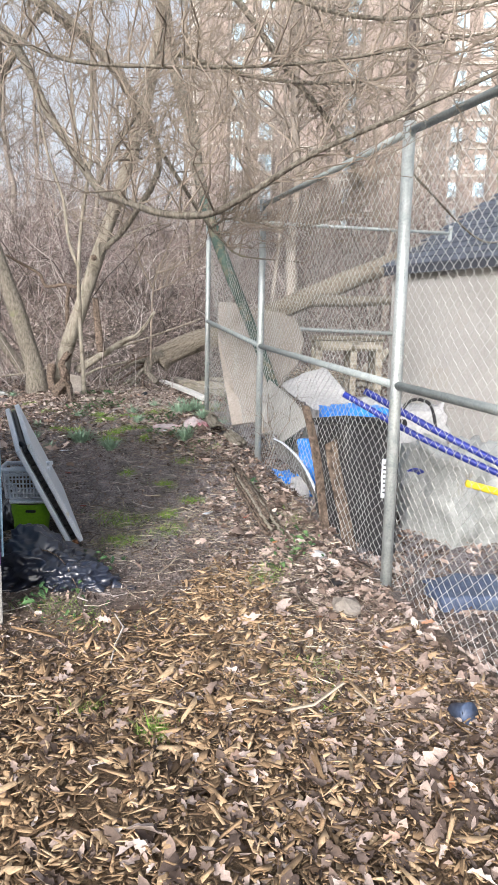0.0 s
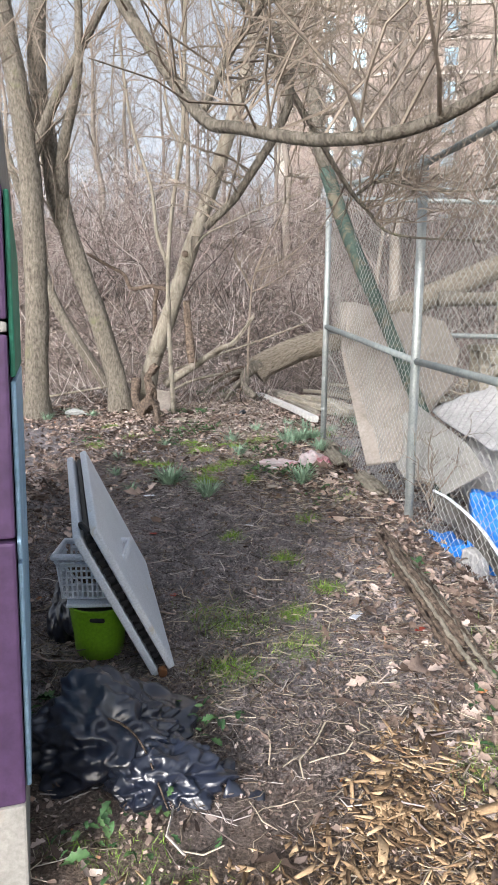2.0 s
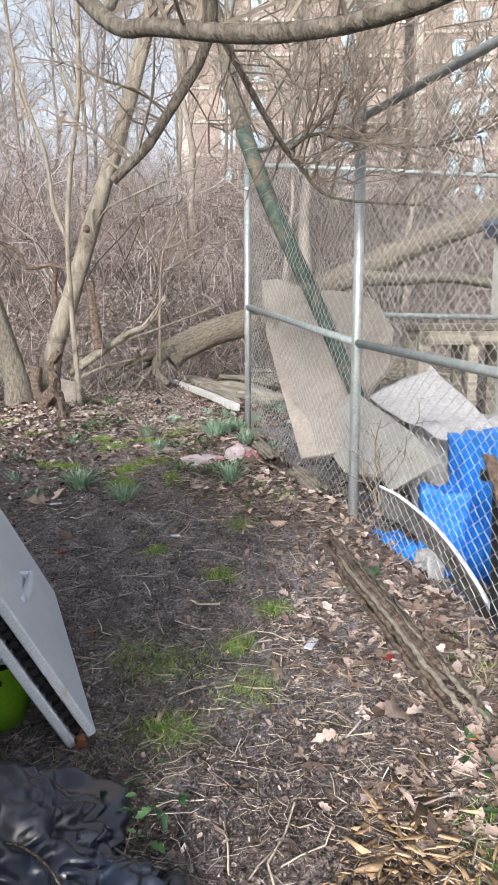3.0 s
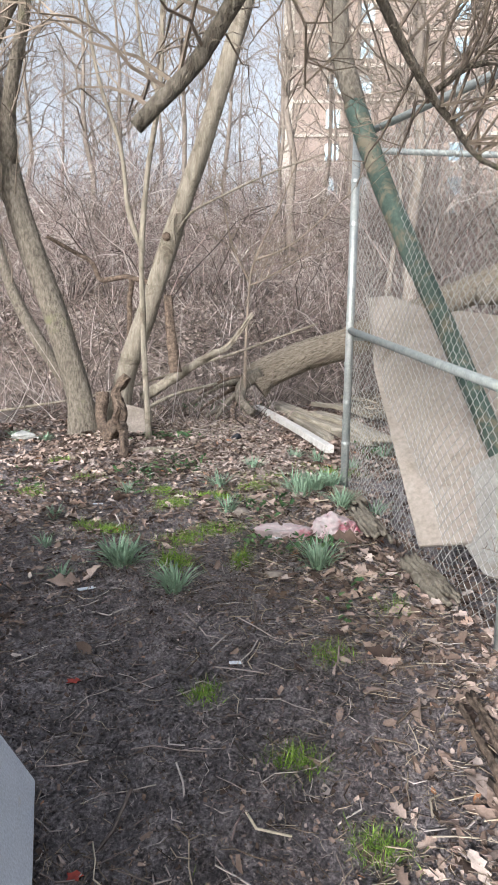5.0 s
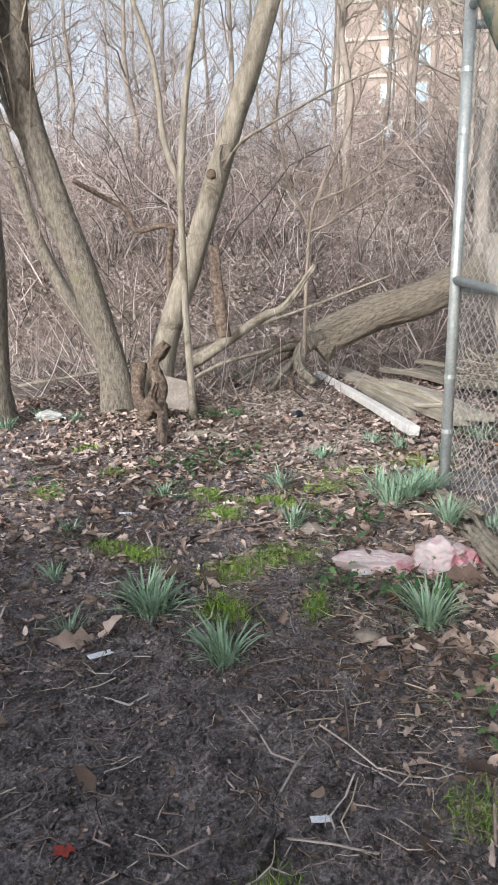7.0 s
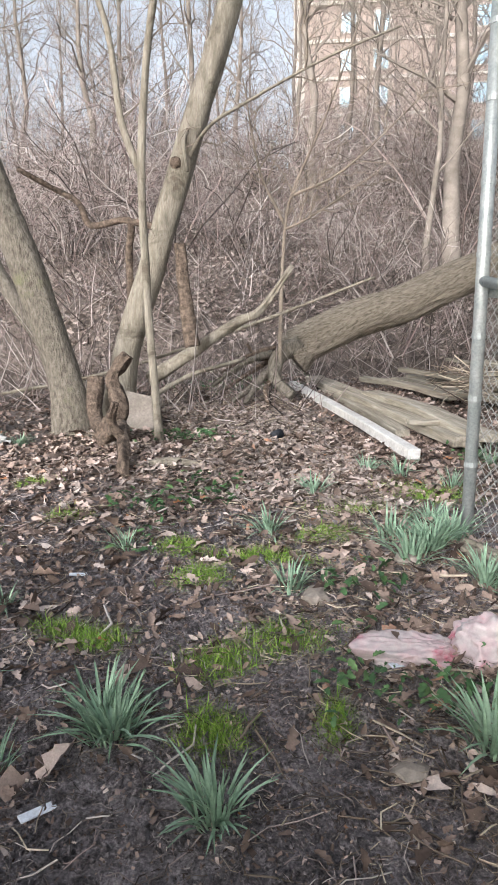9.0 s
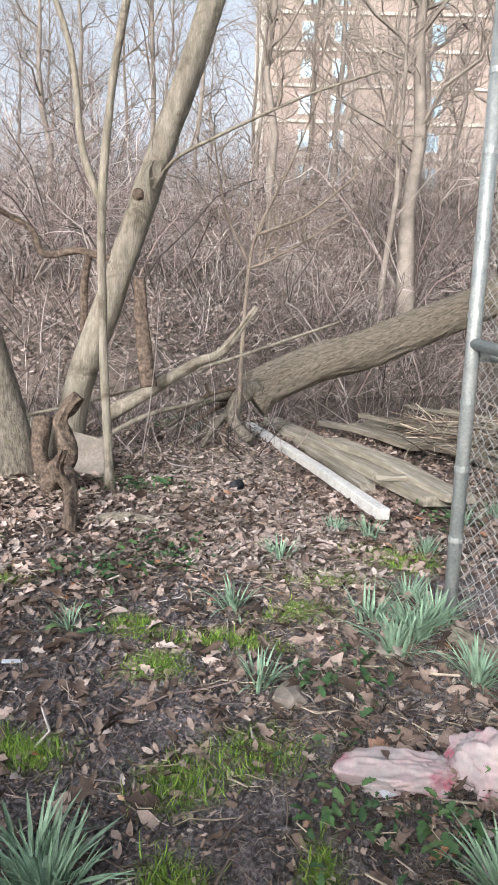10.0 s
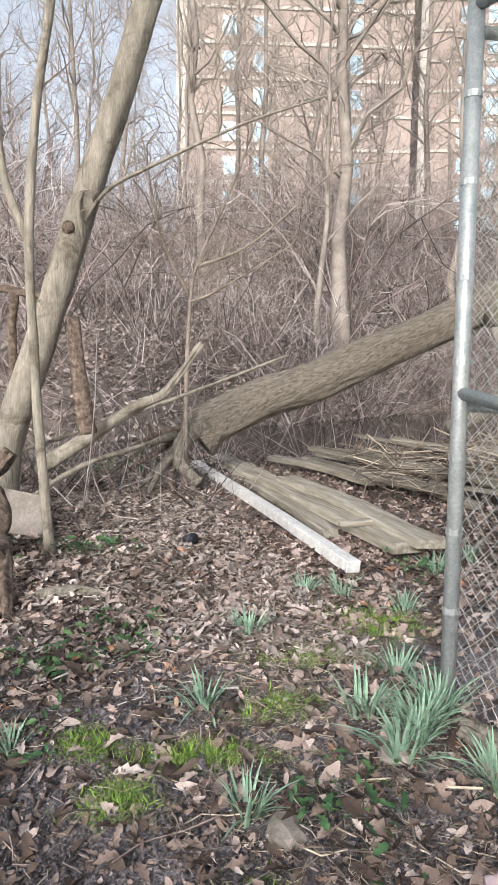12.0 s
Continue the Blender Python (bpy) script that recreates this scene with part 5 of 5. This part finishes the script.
def tub():
    t = thing("plastic_tub", "lime green plastic tub with cut-out handles", "tub", at=pose(-1.50, 4.58, 0.41) @ Matrix.Diagonal((0.88, 0.88, 0.92, 1)))
    bm = bmesh.new()
    prof = [(0.125, 0.0), (0.135, 0.10), (0.15, 0.20), (0.155, 0.25), (0.162, 0.262), (0.158, 0.268), (0.146, 0.25), (0.128, 0.03)]
    n = 32
    rings = [[bm.verts.new((r * math.cos(math.tau * k / n), r * math.sin(math.tau * k / n), z)) for k in range(n)] for r, z in prof]
    for a, b in zip(rings, rings[1:]):
        for k in range(n):
            bm.faces.new((a[k], a[(k + 1) % n], b[(k + 1) % n], b[k]))
    bm.faces.new(rings[0][::-1])
    bm.faces.new(rings[-1])
    part("tub_body", bm, GREENPL, t, smooth=True)
    # solid black block stands in for the shade inside the handle opening
    slot = bevelled(0.08, 0.02, 0.022, 0.01, 2, Matrix.Translation((0.045, -0.148, 0.22)))
    part("handle_slot", slot, PLASTIC_K, t, "dark handle opening")
    part("contents", bevelled(0.2, 0.2, 0.02, 0.008, 1, Matrix.Translation((0, 0, 0.235))), PLASTIC_K, t, "black bag lining")


tub()

# ---- the painted shed at the entrance ----


def painted_shed():
    c = Vector((-1.168, 3.2, 0))
    s = Vector((-0.446, 0.895, 0))
    f = Vector((-0.895, -0.446, 0))
    # local x runs along the front, y along the side
    m = Matrix(((f.x, s.x, 0, c.x), (f.y, s.y, 0, c.y), (0, 0, 1, 0), (0, 0, 0, 1)))
    t = thing("painted_shed", "block-built shed with a peeling purple and teal mural", "shed", at=m)
    L, D = 3.0, 1.3
    rows_ = [("plinth", 0.1, 0.66, PALEPAINT), ("wall", 0.665, 1.36, PURPLE), ("wall", 1.37, 1.86, PURPLE), ("wall_band", 1.865, 1.89, PALEPAINT), ("wall", 1.895, 2.2, PURPLE), ("coping", 2.205, 2.42, PALEPAINT)]
    for nm, z0, z1, mat in rows_:
        bm = bevelled(L, D, z1 - z0, 0.008, 2, Matrix.Translation((L / 2, D / 2, (z0 + z1) / 2)))
        part(nm, bm, mat, t)
    for z0, z1, mat in ((0.7, 1.3, SKYPAINT), (1.31, 1.75, SKYPAINT), (1.76, 2.19, TEALPAINT)):
        part("side_mural", bevelled(0.012, D * 0.97, z1 - z0, 0.003, 1, Matrix.Translation((-0.0085, D / 2, (z0 + z1) / 2))), mat, t, "blue and teal painted side")


painted_shed()

# ---- the white outbuilding in the yard ----


def outbuilding():
    u = Vector((0.66, -0.751, 0))
    v = Vector((0.751, 0.66, 0))
    c = Vector((1.727, 8.816, 0))
    m = Matrix(((u.x, v.x, 0, c.x), (u.y, v.y, 0, c.y), (0, 0, 1, 0), (0, 0, 0, 1)))
    t = thing("outbuilding", "cream-clad outbuilding with a dark shingle roof", "shed", at=m)
    L, D, ev, rise = 3.2, 5.0, 2.74, 1.25
    part("wall", Geo().box(Matrix.Translation((L / 2, 0.05, ev / 2 + 0.15)), L, 0.1, ev - 0.3), STUCCO, t)
    part("wall", Geo().plate([(0, 0.1, 0.3), (0, D, 0.3), (0, D, ev), (0, D / 2, ev + rise - 0.06), (0, 0.1, ev)][::-1], -0.1), STUCCO, t)
    part("wall", Geo().plate([(L, 0.1, 0.3), (L, D, 0.3), (L, D, ev), (L, D / 2, ev + rise - 0.06), (L, 0.1, ev)][::-1], 0.1), STUCCO, t)
    part("wall", Geo().box(Matrix.Translation((L / 2, D + 0.05, ev / 2 + 0.15)), L, 0.1, ev - 0.3), STUCCO, t)
    for z in (1.06, 1.16, 2.42):
        part("cladding_joint", Geo().box(Matrix.Translation((L / 2, -0.004, z)), L - 0.02, 0.008, 0.008), GREYPANEL, t)
    part("corner_trim", Geo().box(Matrix.Translation((0.05, -0.012, 1.45)), 0.1, 0.024, 2.3), STUCCO, t)
    part("fascia", Geo().box(Matrix.Translation((L / 2, -0.13, ev - 0.02)), L + 0.08, 0.03, 0.11), FASCIA, t, "dark eave board")
    slope = math.atan2(rise, D / 2)
    n = 13
    run = (D / 2 + 0.15) / math.cos(slope)
    tab = Geo().box(Matrix(), (L + 0.08) / 14 - 0.006, run / n + 0.012, 0.014).mesh("shingle", SHINGLE)
    for side in (0, 1):
        for k in range(n):
            w = run / n
            y0 = -0.14
            mm = Matrix.Translation((L / 2, y0, ev + 0.02)) @ Matrix.Rotation(slope, 4, "X") @ Matrix.Translation((0, (k + 0.5) * w, 0.012)) @ Matrix.Rotation(-0.05, 4, "X")
            if side:
                mm = Matrix.Translation((0, D, 0)) @ Matrix.Diagonal((1, -1, 1, 1)) @ mm
            cols = 14
            ww = (L + 0.08) / cols
            g = Geo()
            for q in range(cols):
                at = mm @ Matrix.Translation(((q + 0.5 + 0.5 * (k % 2)) * ww - (L + 0.08) / 2 - 0.25 * ww, random.uniform(-0.004, 0.004), 0))
                if side:
                    g.box(at, ww - 0.006, w + 0.012, 0.014)
                else:
                    sh = new("shingle", tab)
                    sh.parent = t
                    sh.matrix_basis = at
            if side:
                tagged(part("back_slope", g, SHINGLE, t), kind="stuff")


outbuilding()

# ---- junk in the fenced yard ----
random.seed(33)


def sheet(name, label, corners, thick, mat, cat="board"):
    o = Vector(corners[0])
    bm = bmesh.new()
    g = Geo().plate([Vector(p) - o for p in corners], thick)
    vs = [bm.verts.new(p) for p in g.v]
    for f in g.f:
        bm.faces.new([vs[i] for i in f])
    bmesh.ops.bevel(bm, geom=bm.edges[:], offset=min(0.006, abs(thick) * 0.3), segments=1, affect="EDGES")
    ob = part(name, bm, mat)
    ob.matrix_basis = Matrix.Translation(o)
    return tagged(ob, label, cat)


sheet("wall_board", "large broken beige wall board leaning in the yard",
      [(-0.21, 6.94, 0.92), (0.03, 6.88, 0.97), (0.31, 7.13, 1.4), (0.47, 7.3, 1.55), (0.55, 7.58, 1.81), (0.46, 7.93, 2.06), (0.3, 8.05, 2.12), (0.1, 8.2, 2.16), (0.0, 8.22, 2.12),
       (-0.14, 8.37, 2.2), (-0.32, 8.5, 2.27), (-0.47, 8.5, 2.26), (-0.47, 8.3, 2.1), (-0.43, 7.94, 1.76), (-0.33, 7.42, 1.38)], 0.03, BOARD)
sheet("panel", "grey bent panel among the junk", [(-0.13, 7.358, 1.136), (0.165, 7.089, 1.403), (0.296, 6.864, 1.306), (0.438, 6.415, 1.198), (0.242, 6.402, 0.916), (0.052, 6.688, 0.891)], 0.015, GREYPANEL, "panel")
sheet("panel", "grey folded panel lying beside the boards", [(0.433, 6.368, 1.2), (0.519, 6.095, 1.067), (0.277, 6.229, 0.868), (0.238, 6.351, 0.922)], 0.012, GREYPANEL, "panel")


def curved_panel():
    g = Geo()
    pts = smooth_line([(0.207, 6.198, 0.901), (0.3, 6.03, 0.873), (0.427, 5.752, 0.78), (0.517, 5.466, 0.647), (0.59, 5.235, 0.483)], 5)
    k = len(pts)
    for p in pts:
        g.v += [tuple(p), tuple(p + Vector((0.06, 0.10, -0.20))), tuple(p + Vector((0.048, 0.09, -0.20))), tuple(p + Vector((-0.014, -0.012, 0.004)))]
    for i in range(k - 1):
        for q in range(4):
            a, b = i * 4 + q, i * 4 + (q + 1) % 4
            g.f.append((a, b, b + 4, a + 4))
    g.f += [(3, 2, 1, 0), tuple(range((k - 1) * 4, k * 4))]
    t = part("curved_panel", g, GRIMY_SHADED, smooth=False)
    tagged(t, "curved pale panel with a white edge against the fence", "panel")
    part("edge_strip", Geo().tube(pts, [0.014] * k, 6), PLASTIC_W, t, "white rolled edge")


curved_panel()


def tarp_block(x, y, z, sx, sy, sz, turn, label, mat=BLUETARP, amount=0.035, name="tarpaulin", cat="tarpaulin"):
    bm = bmesh.new()
    bmesh.ops.create_cube(bm, size=1.0, matrix=Matrix.Diagonal((sx, sy, sz, 1)))
    bmesh.ops.subdivide_edges(bm, edges=bm.edges[:], cuts=12, use_grid_fill=True)
    bmesh.ops.smooth_vert(bm, verts=bm.verts, factor=0.5, use_axis_x=True, use_axis_y=True, use_axis_z=True)
    for v in bm.verts:
        r = abs(noise.noise(v.co * 6 + Vector((x, y, 0)))) - 0.25
        v.co += v.co.normalized() * r * amount * 2 + noise.noise_vector(v.co * 3 + Vector((y, x, 1))) * amount
    ob = part(name, bm, mat, smooth=True)
    ob.matrix_basis = pose(x, y, z + sz / 2, 0, 0, turn)
    return tagged(ob, label, cat)


tarp_block(0.927, 6.114, 0.35, 0.46, 0.5, 0.89, 20, "bright blue tarpaulin bundled over a stack", amount=0.05)
tarp_block(0.580, 6.168, 0.4, 0.26, 0.3, 0.50, -10, "blue tarpaulin folds hanging down", amount=0.03)
tarp_block(0.247, 6.197, 0.4, 0.3, 0.34, 0.19, 15, "scrap of blue tarpaulin at the fence foot", amount=0.05)


def wrap_sheet(label, corners, waves):
    """A wrinkled sheet hung between four corners, with thickness."""
    a, b, c, d = [Vector(p) for p in corners]
    n, g = 26, Geo()
    nrm = (b - a).cross(d - a).normalized()
    for layer in (0, 1):
        for i in range(n + 1):
            for j in range(n + 1):
                u, v = i / n, j / n
                p = a.lerp(b, u).lerp(d.lerp(c, u), v)
                h = abs(noise.noise(p * 3.1)) * waves + abs(noise.noise(p * 8.0)) * waves * 0.4 + noise.noise(p * 1.4) * waves
                g.v.append(tuple(p - a + nrm * (h - 0.012 * layer) + Vector((noise.noise(p * 2), noise.noise(p * 2.3), 0)) * 0.03))
    m = n + 1
    for layer in (0, 1):
        for i in range(n):
            for j in range(n):
                q = [layer * m * m + i * m + j, layer * m * m + (i + 1) * m + j, layer * m * m + (i + 1) * m + j + 1, layer * m * m + i * m + j + 1]
                g.f.append(tuple(q if layer == 0 else q[::-1]))
    rim = [i * m for i in range(n)] + [n * m + j for j in range(n)] + [i * m + n for i in range(n, 0, -1)] + [j for j in range(n, 0, -1)]
    for k, e in enumerate(rim):
        e2 = rim[(k + 1) % len(rim)]
        g.f.append((e2, e, e + m * m, e2 + m * m))
    ob = part("foam_wrap", g, FOAM, smooth=True)
    ob.matrix_basis = Matrix.Translation(a)
    tagged(ob, label, "foam")


wrap_sheet("white foam sheet draped over the heap", [(0.284, 7.157, 1.351), (0.726, 7.183, 1.581), (0.976, 6.391, 1.19), (0.566, 6.264, 1.169)], 0.05)
tarp_block(0.98, 6.75, 0.5, 0.7, 0.6, 0.72, 30, "heap of white foam sheets", FOAM, 0.06, "foam_wrap", "foam")
tarp_block(1.45, 6.2, 0.4, 0.5, 0.5, 0.85, 10, "crumpled white foam wrap", FOAM, 0.08, "foam_wrap", "foam")
tarp_block(0.22, 6.092, 0.399, 0.07, 0.07, 0.09, 30, "small crushed white cup by the fence", FOAM, 0.01, "cup", "cup")
tarp_block(0.441, 5.899, 0.428, 0.14, 0.12, 0.17, 30, "crumpled white paper among the tarpaulins", FOAM, 0.02, "paper", "paper")
tarp_block(1.45, 4.25, 0.02, 0.5, 0.4, 0.22, 10, "faded blue plastic sheet on the ground", DULLBLUE, 0.04)


def dead_weed(label, at, tall, n):
    """A dry branching weed."""
    g = Geo()
    for _ in range(n):
        a = random.uniform(0, math.tau)
        ln = bend((0, 0, 0), (math.cos(a) * tall * 0.45, math.sin(a) * tall * 0.45, tall * random.uniform(0.7, 1.1)), 5, jitter=0.05)
        g.tube(ln, taper(6, 0.006, 0.003), 4, closed=False)
        sprout(g, ln, 5, tall * 0.35, 0.003, 1, 0.2, 0.3, sides=3)
    ob = part("dead_weed", g, TWIG)
    ob.matrix_basis = Matrix.Translation(at)
    tagged(ob, label, "plant")


dead_weed("dry dark branching weed behind the wire", (0.194, 6.174, 0.771), 0.5, 5)
dead_weed("dry weed stalks at the fence foot", (0.36, 4.72, 0.3), 0.35, 6)


def wheelie_bin():
    t = thing("wheelie_bin", "black plastic bin leaning inside the fence", "bin", at=pose(0.80, 4.95, 0.18, -8, 4, 20))
    part("bin_body", bevelled(0.46, 0.5, 1.0, 0.05, 3, Matrix.Translation((0, 0, 0.52))), PLASTIC_K, t)
    part("rim", bevelled(0.52, 0.56, 0.06, 0.02, 2, Matrix.Translation((0, 0, 1.03))), PLASTIC_K, t)
    lab = part("sticker", bevelled(0.06, 0.004, 0.28, 0.001, 1, Matrix.Translation((0.10, -0.253, 0.62))), PLASTIC_W, t, "white sticker with dark bars")
    for k in range(7):
        part("print_bar", Geo().box(Matrix.Translation((0.10, -0.2565, 0.52 + k * 0.033)), 0.036, 0.003, 0.012), PLASTIC_K, lab)
    for x in (-0.2, 0.2):
        part("wheel", Geo().tube([(x - 0.03, 0.24, 0.1), (x + 0.03, 0.24, 0.1)], [0.1, 0.1], 16), PLASTIC_K, t)


wheelie_bin()
plank((0.62, 4.6, 0.22), (0.42, 4.95, 1.32), 0.07, 0.02, DARKWOOD, "upright brown lath leaning on the bin", "lath", "")
plank((0.74, 4.45, 0.2), (0.58, 4.75, 1.1), 0.1, 0.02, DARKWOOD, "weathered board leaning on the bin", "lath", "")
dead_limb("blue_pole", "long dark blue plastic pipe lying across the junk", [(0.63, 4.5, 1.45), (1.1, 4.3, 1.2), (1.62, 4.1, 0.98)], 0.021, 0.021, BLUEPIPE, "pipe", 12, 0)
dead_limb("blue_pole", "dark blue pipe resting on the heap", [(0.80, 4.7, 1.46), (1.25, 4.45, 1.22), (1.75, 4.2, 0.98)], 0.024, 0.024, BLUEPIPE, "pipe", 12, 0)
dead_limb("yellow_handle", "yellow rubber tool grip", [(1.30, 3.95, 0.98), (1.5, 3.95, 0.93)], 0.022, 0.022, YELLOW, "handle", 12, 0)


def drum():
    # a drum shape stands in for a translucent bag with a curved rim
    t = thing("drum_shaped_bag", "pale grey plastic bag with a curved rim, shaped as a drum", "drum", at=pose(1.32, 4.75, 0.66, 0, 62, -35))
    prof = [(0.0, -0.45), (0.22, -0.45), (0.27, -0.42), (0.285, -0.38), (0.285, -0.15), (0.295, -0.13), (0.295, -0.1), (0.285, -0.08), (0.285, 0.1), (0.295, 0.12), (0.295, 0.15), (0.285, 0.17), (0.28, 0.38), (0.25, 0.43), (0.0, 0.44)]
    g = Geo().tube([(0, 0, z) for _, z in prof], [max(r, 0.002) for r, _ in prof], 28)
    part("drum_body", g, DULLPLASTIC, t, smooth=True)
    for k in range(6):
        part("print_bar", Geo().box(pose(0.284 * math.cos(2.6 + k * 0.11), 0.284 * math.sin(2.6 + k * 0.11), -0.05, 0, 0, math.degrees(2.6 + k * 0.11)), 0.012, 0.022, 0.05), BLUEPIPE, t, "blue lettering bar")


drum()
tarp_block(1.75, 5.4, 0.15, 0.8, 0.7, 0.85, 25, "pale plastic sheeting heaped in the yard", DULLPLASTIC, 0.09, "plastic_sheet", "sheeting")
dead_limb("cable", "black hose looped over the heap", [(1.05, 4.9, 1.2), (1.15, 4.9, 1.38), (1.3, 4.9, 1.36), (1.36, 4.9, 1.15)], 0.012, 0.012, PLASTIC_K, "hose", 8, 0)
dead_limb("cable", "thin grey cable hanging to the outbuilding", [(0.83, 3.85, 2.72), (1.7, 5.2, 2.55), (2.6, 6.9, 2.95)], 0.007, 0.007, DEADWOOD, "cable", 6, 0)


def bench():
    t = thing("work_bench", "rough timber bench in the yard", "bench", at=pose(0.98, 7.35, 0.6, 0, 0, 4))
    part("top", bevelled(0.75, 0.4, 0.05, 0.008, 1, Matrix.Translation((0, 0, 1.25))), SAWN, t)
    part("apron", bevelled(0.7, 0.03, 0.1, 0.005, 1, Matrix.Translation((0, -0.17, 1.17))), SAWN, t)
    for x in (-0.32, 0.05, 0.32):
        for y in (-0.15, 0.15):
            part("leg", bevelled(0.07, 0.07, 1.25, 0.006, 1, Matrix.Translation((x, y, 0.6))), SAWN, t)


bench()
sheet("tray", "black plastic nursery tray edge among leaves", [(0.3, 4.36, 0.42), (0.36, 4.4, 0.42), (0.6, 3.82, 0.41), (0.54, 3.76, 0.41)], 0.05, PLASTIC_K, "tray")
sheet("tray", "black plastic tray side among leaves", [(0.36, 4.4, 0.42), (0.66, 4.42, 0.40), (0.66, 4.38, 0.40), (0.36, 4.36, 0.42)], 0.05, PLASTIC_K, "tray")


def pot():
    t = thing("plant_pot", "small dark blue plastic plant pot on its side", "pot", at=pose(0.93, 2.62, 0.30, 70, 0, 30) @ Matrix.Diagonal((0.75, 0.75, 0.75, 1)))
    g = Geo().tube([(0, 0, -0.06), (0, 0, 0.04), (0, 0, 0.06), (0, 0, 0.061), (0, 0, -0.05)], [0.042, 0.055, 0.06, 0.052, 0.036], 18)
    part("pot_body", g, DULLBLUE, t, smooth=True)


pot()
tv_ = [(0.4, 0.1), (0.15, 0.22), (-0.05, 0.35), (-0.2, 0.15), (-0.42, 0.1), (-0.25, -0.1), (-0.3, -0.32), (0.0, -0.2), (0.3, -0.28), (0.22, -0.05)]
for x, y, s, mat, label in ((-1.64, 5.94, 0.075, REDLEAF, "red fallen maple leaf"), (0.0, 4.85, 0.09, REDLEAF, "dull red fallen leaf"), (-1.28, 5.1, 0.06, REDLEAF, "orange fallen leaf on dark soil")):
    o_ = Vector((x, y, hz(x, y) + 0.012))
    sheet("fallen_leaf", label, [o_ + Vector((a * s, b * s, 0.02 * s * math.sin(9 * a))) for a, b in tv_], 0.002, mat, "leaf")
for x, y, s, turn, label in ((-1.012, 6.15, 0.07, 20, "white plastic chip on the soil"), (-1.9, 6.72, 0.10, 50, "white plant label on the soil"), (-2.27, 7.85, 0.08, 20, "pale blue scrap of plastic"),
                            (-0.95, 7.35, 0.09, 30, "white scrap by the bulbs"), (-0.3, 5.0, 0.12, 70, "pale flat chip of wood")):
    ob = part("litter_scrap", bevelled(s, s * 0.3, 0.006, 0.002, 1), PLASTIC_W)
    ob.matrix_basis = pose(x, y, hz(x, y) + 0.012, 3, 4, turn)
    tagged(ob, label, "litter")
cup_ = part("cup", Geo().tube([(0, 0, -0.045), (0, 0, 0.045), (0, 0, 0.045), (0, 0, -0.035)], [0.03, 0.042, 0.038, 0.026], 16), FASCIA, smooth=True)
cup_.matrix_basis = pose(-1.74, 10.35, hz(-1.74, 10.35) + 0.04, 75, 0, 40)
tagged(cup_, "small dark blue cup lying in leaves", "cup")

# ---- the brick tower beyond the crest ----


def tower(x0, y0, w, d, floors, turn, label):
    t = thing("apartment_tower", label, "building", at=pose(x0, y0, 5.0, 0, 0, turn))
    fh = 2.75
    H = floors * fh + 6
    cols = int(w / 2.6)
    part("wall", Geo().box(Matrix.Translation((w / 2, d / 2, H / 2)), w, d, H), BRICK, t)
    part("roof", Geo().box(Matrix.Translation((w / 2, d / 2, H + 0.3)), w + 0.4, d + 0.4, 0.6), CONCRETE, t)
    fm = Geo().box(Matrix(), 1.3, 0.12, 1.6).mesh("window_frame", CONCRETE)
    pm = Geo().box(Matrix.Translation((0, -0.07, 0)), 1.1, 0.03, 1.4).mesh("pane", WINDOWGLASS)
    for k in range(floors):
        z = 4 + k * fh
        part("floor_band", Geo().box(Matrix.Translation((w / 2, -0.06, z + fh - 0.2)), w, 0.2, 0.25), CONCRETE, t)
        for c in range(cols):
            if c not in (1, 2, 5):
                continue
            wd = part("window", fm, None, t)
            wd.location = (1.6 + c * 2.6, -0.05, z + 1.1)
            part("pane", pm, None, wd)
    # pale added strip stands in for the sunlit narrow left face
    part("corner_pier", Geo().box(Matrix.Translation((0.3, -0.12, H / 2)), 0.9, 0.3, H), CONCRETE, t)


tower(-7.0, 64.0, 19.5, 14.0, 16, 3, "brown brick apartment tower with pale floor bands")
tower(15.4, 74.0, 16.0, 14.0, 14, -4, "second brick apartment tower further off")
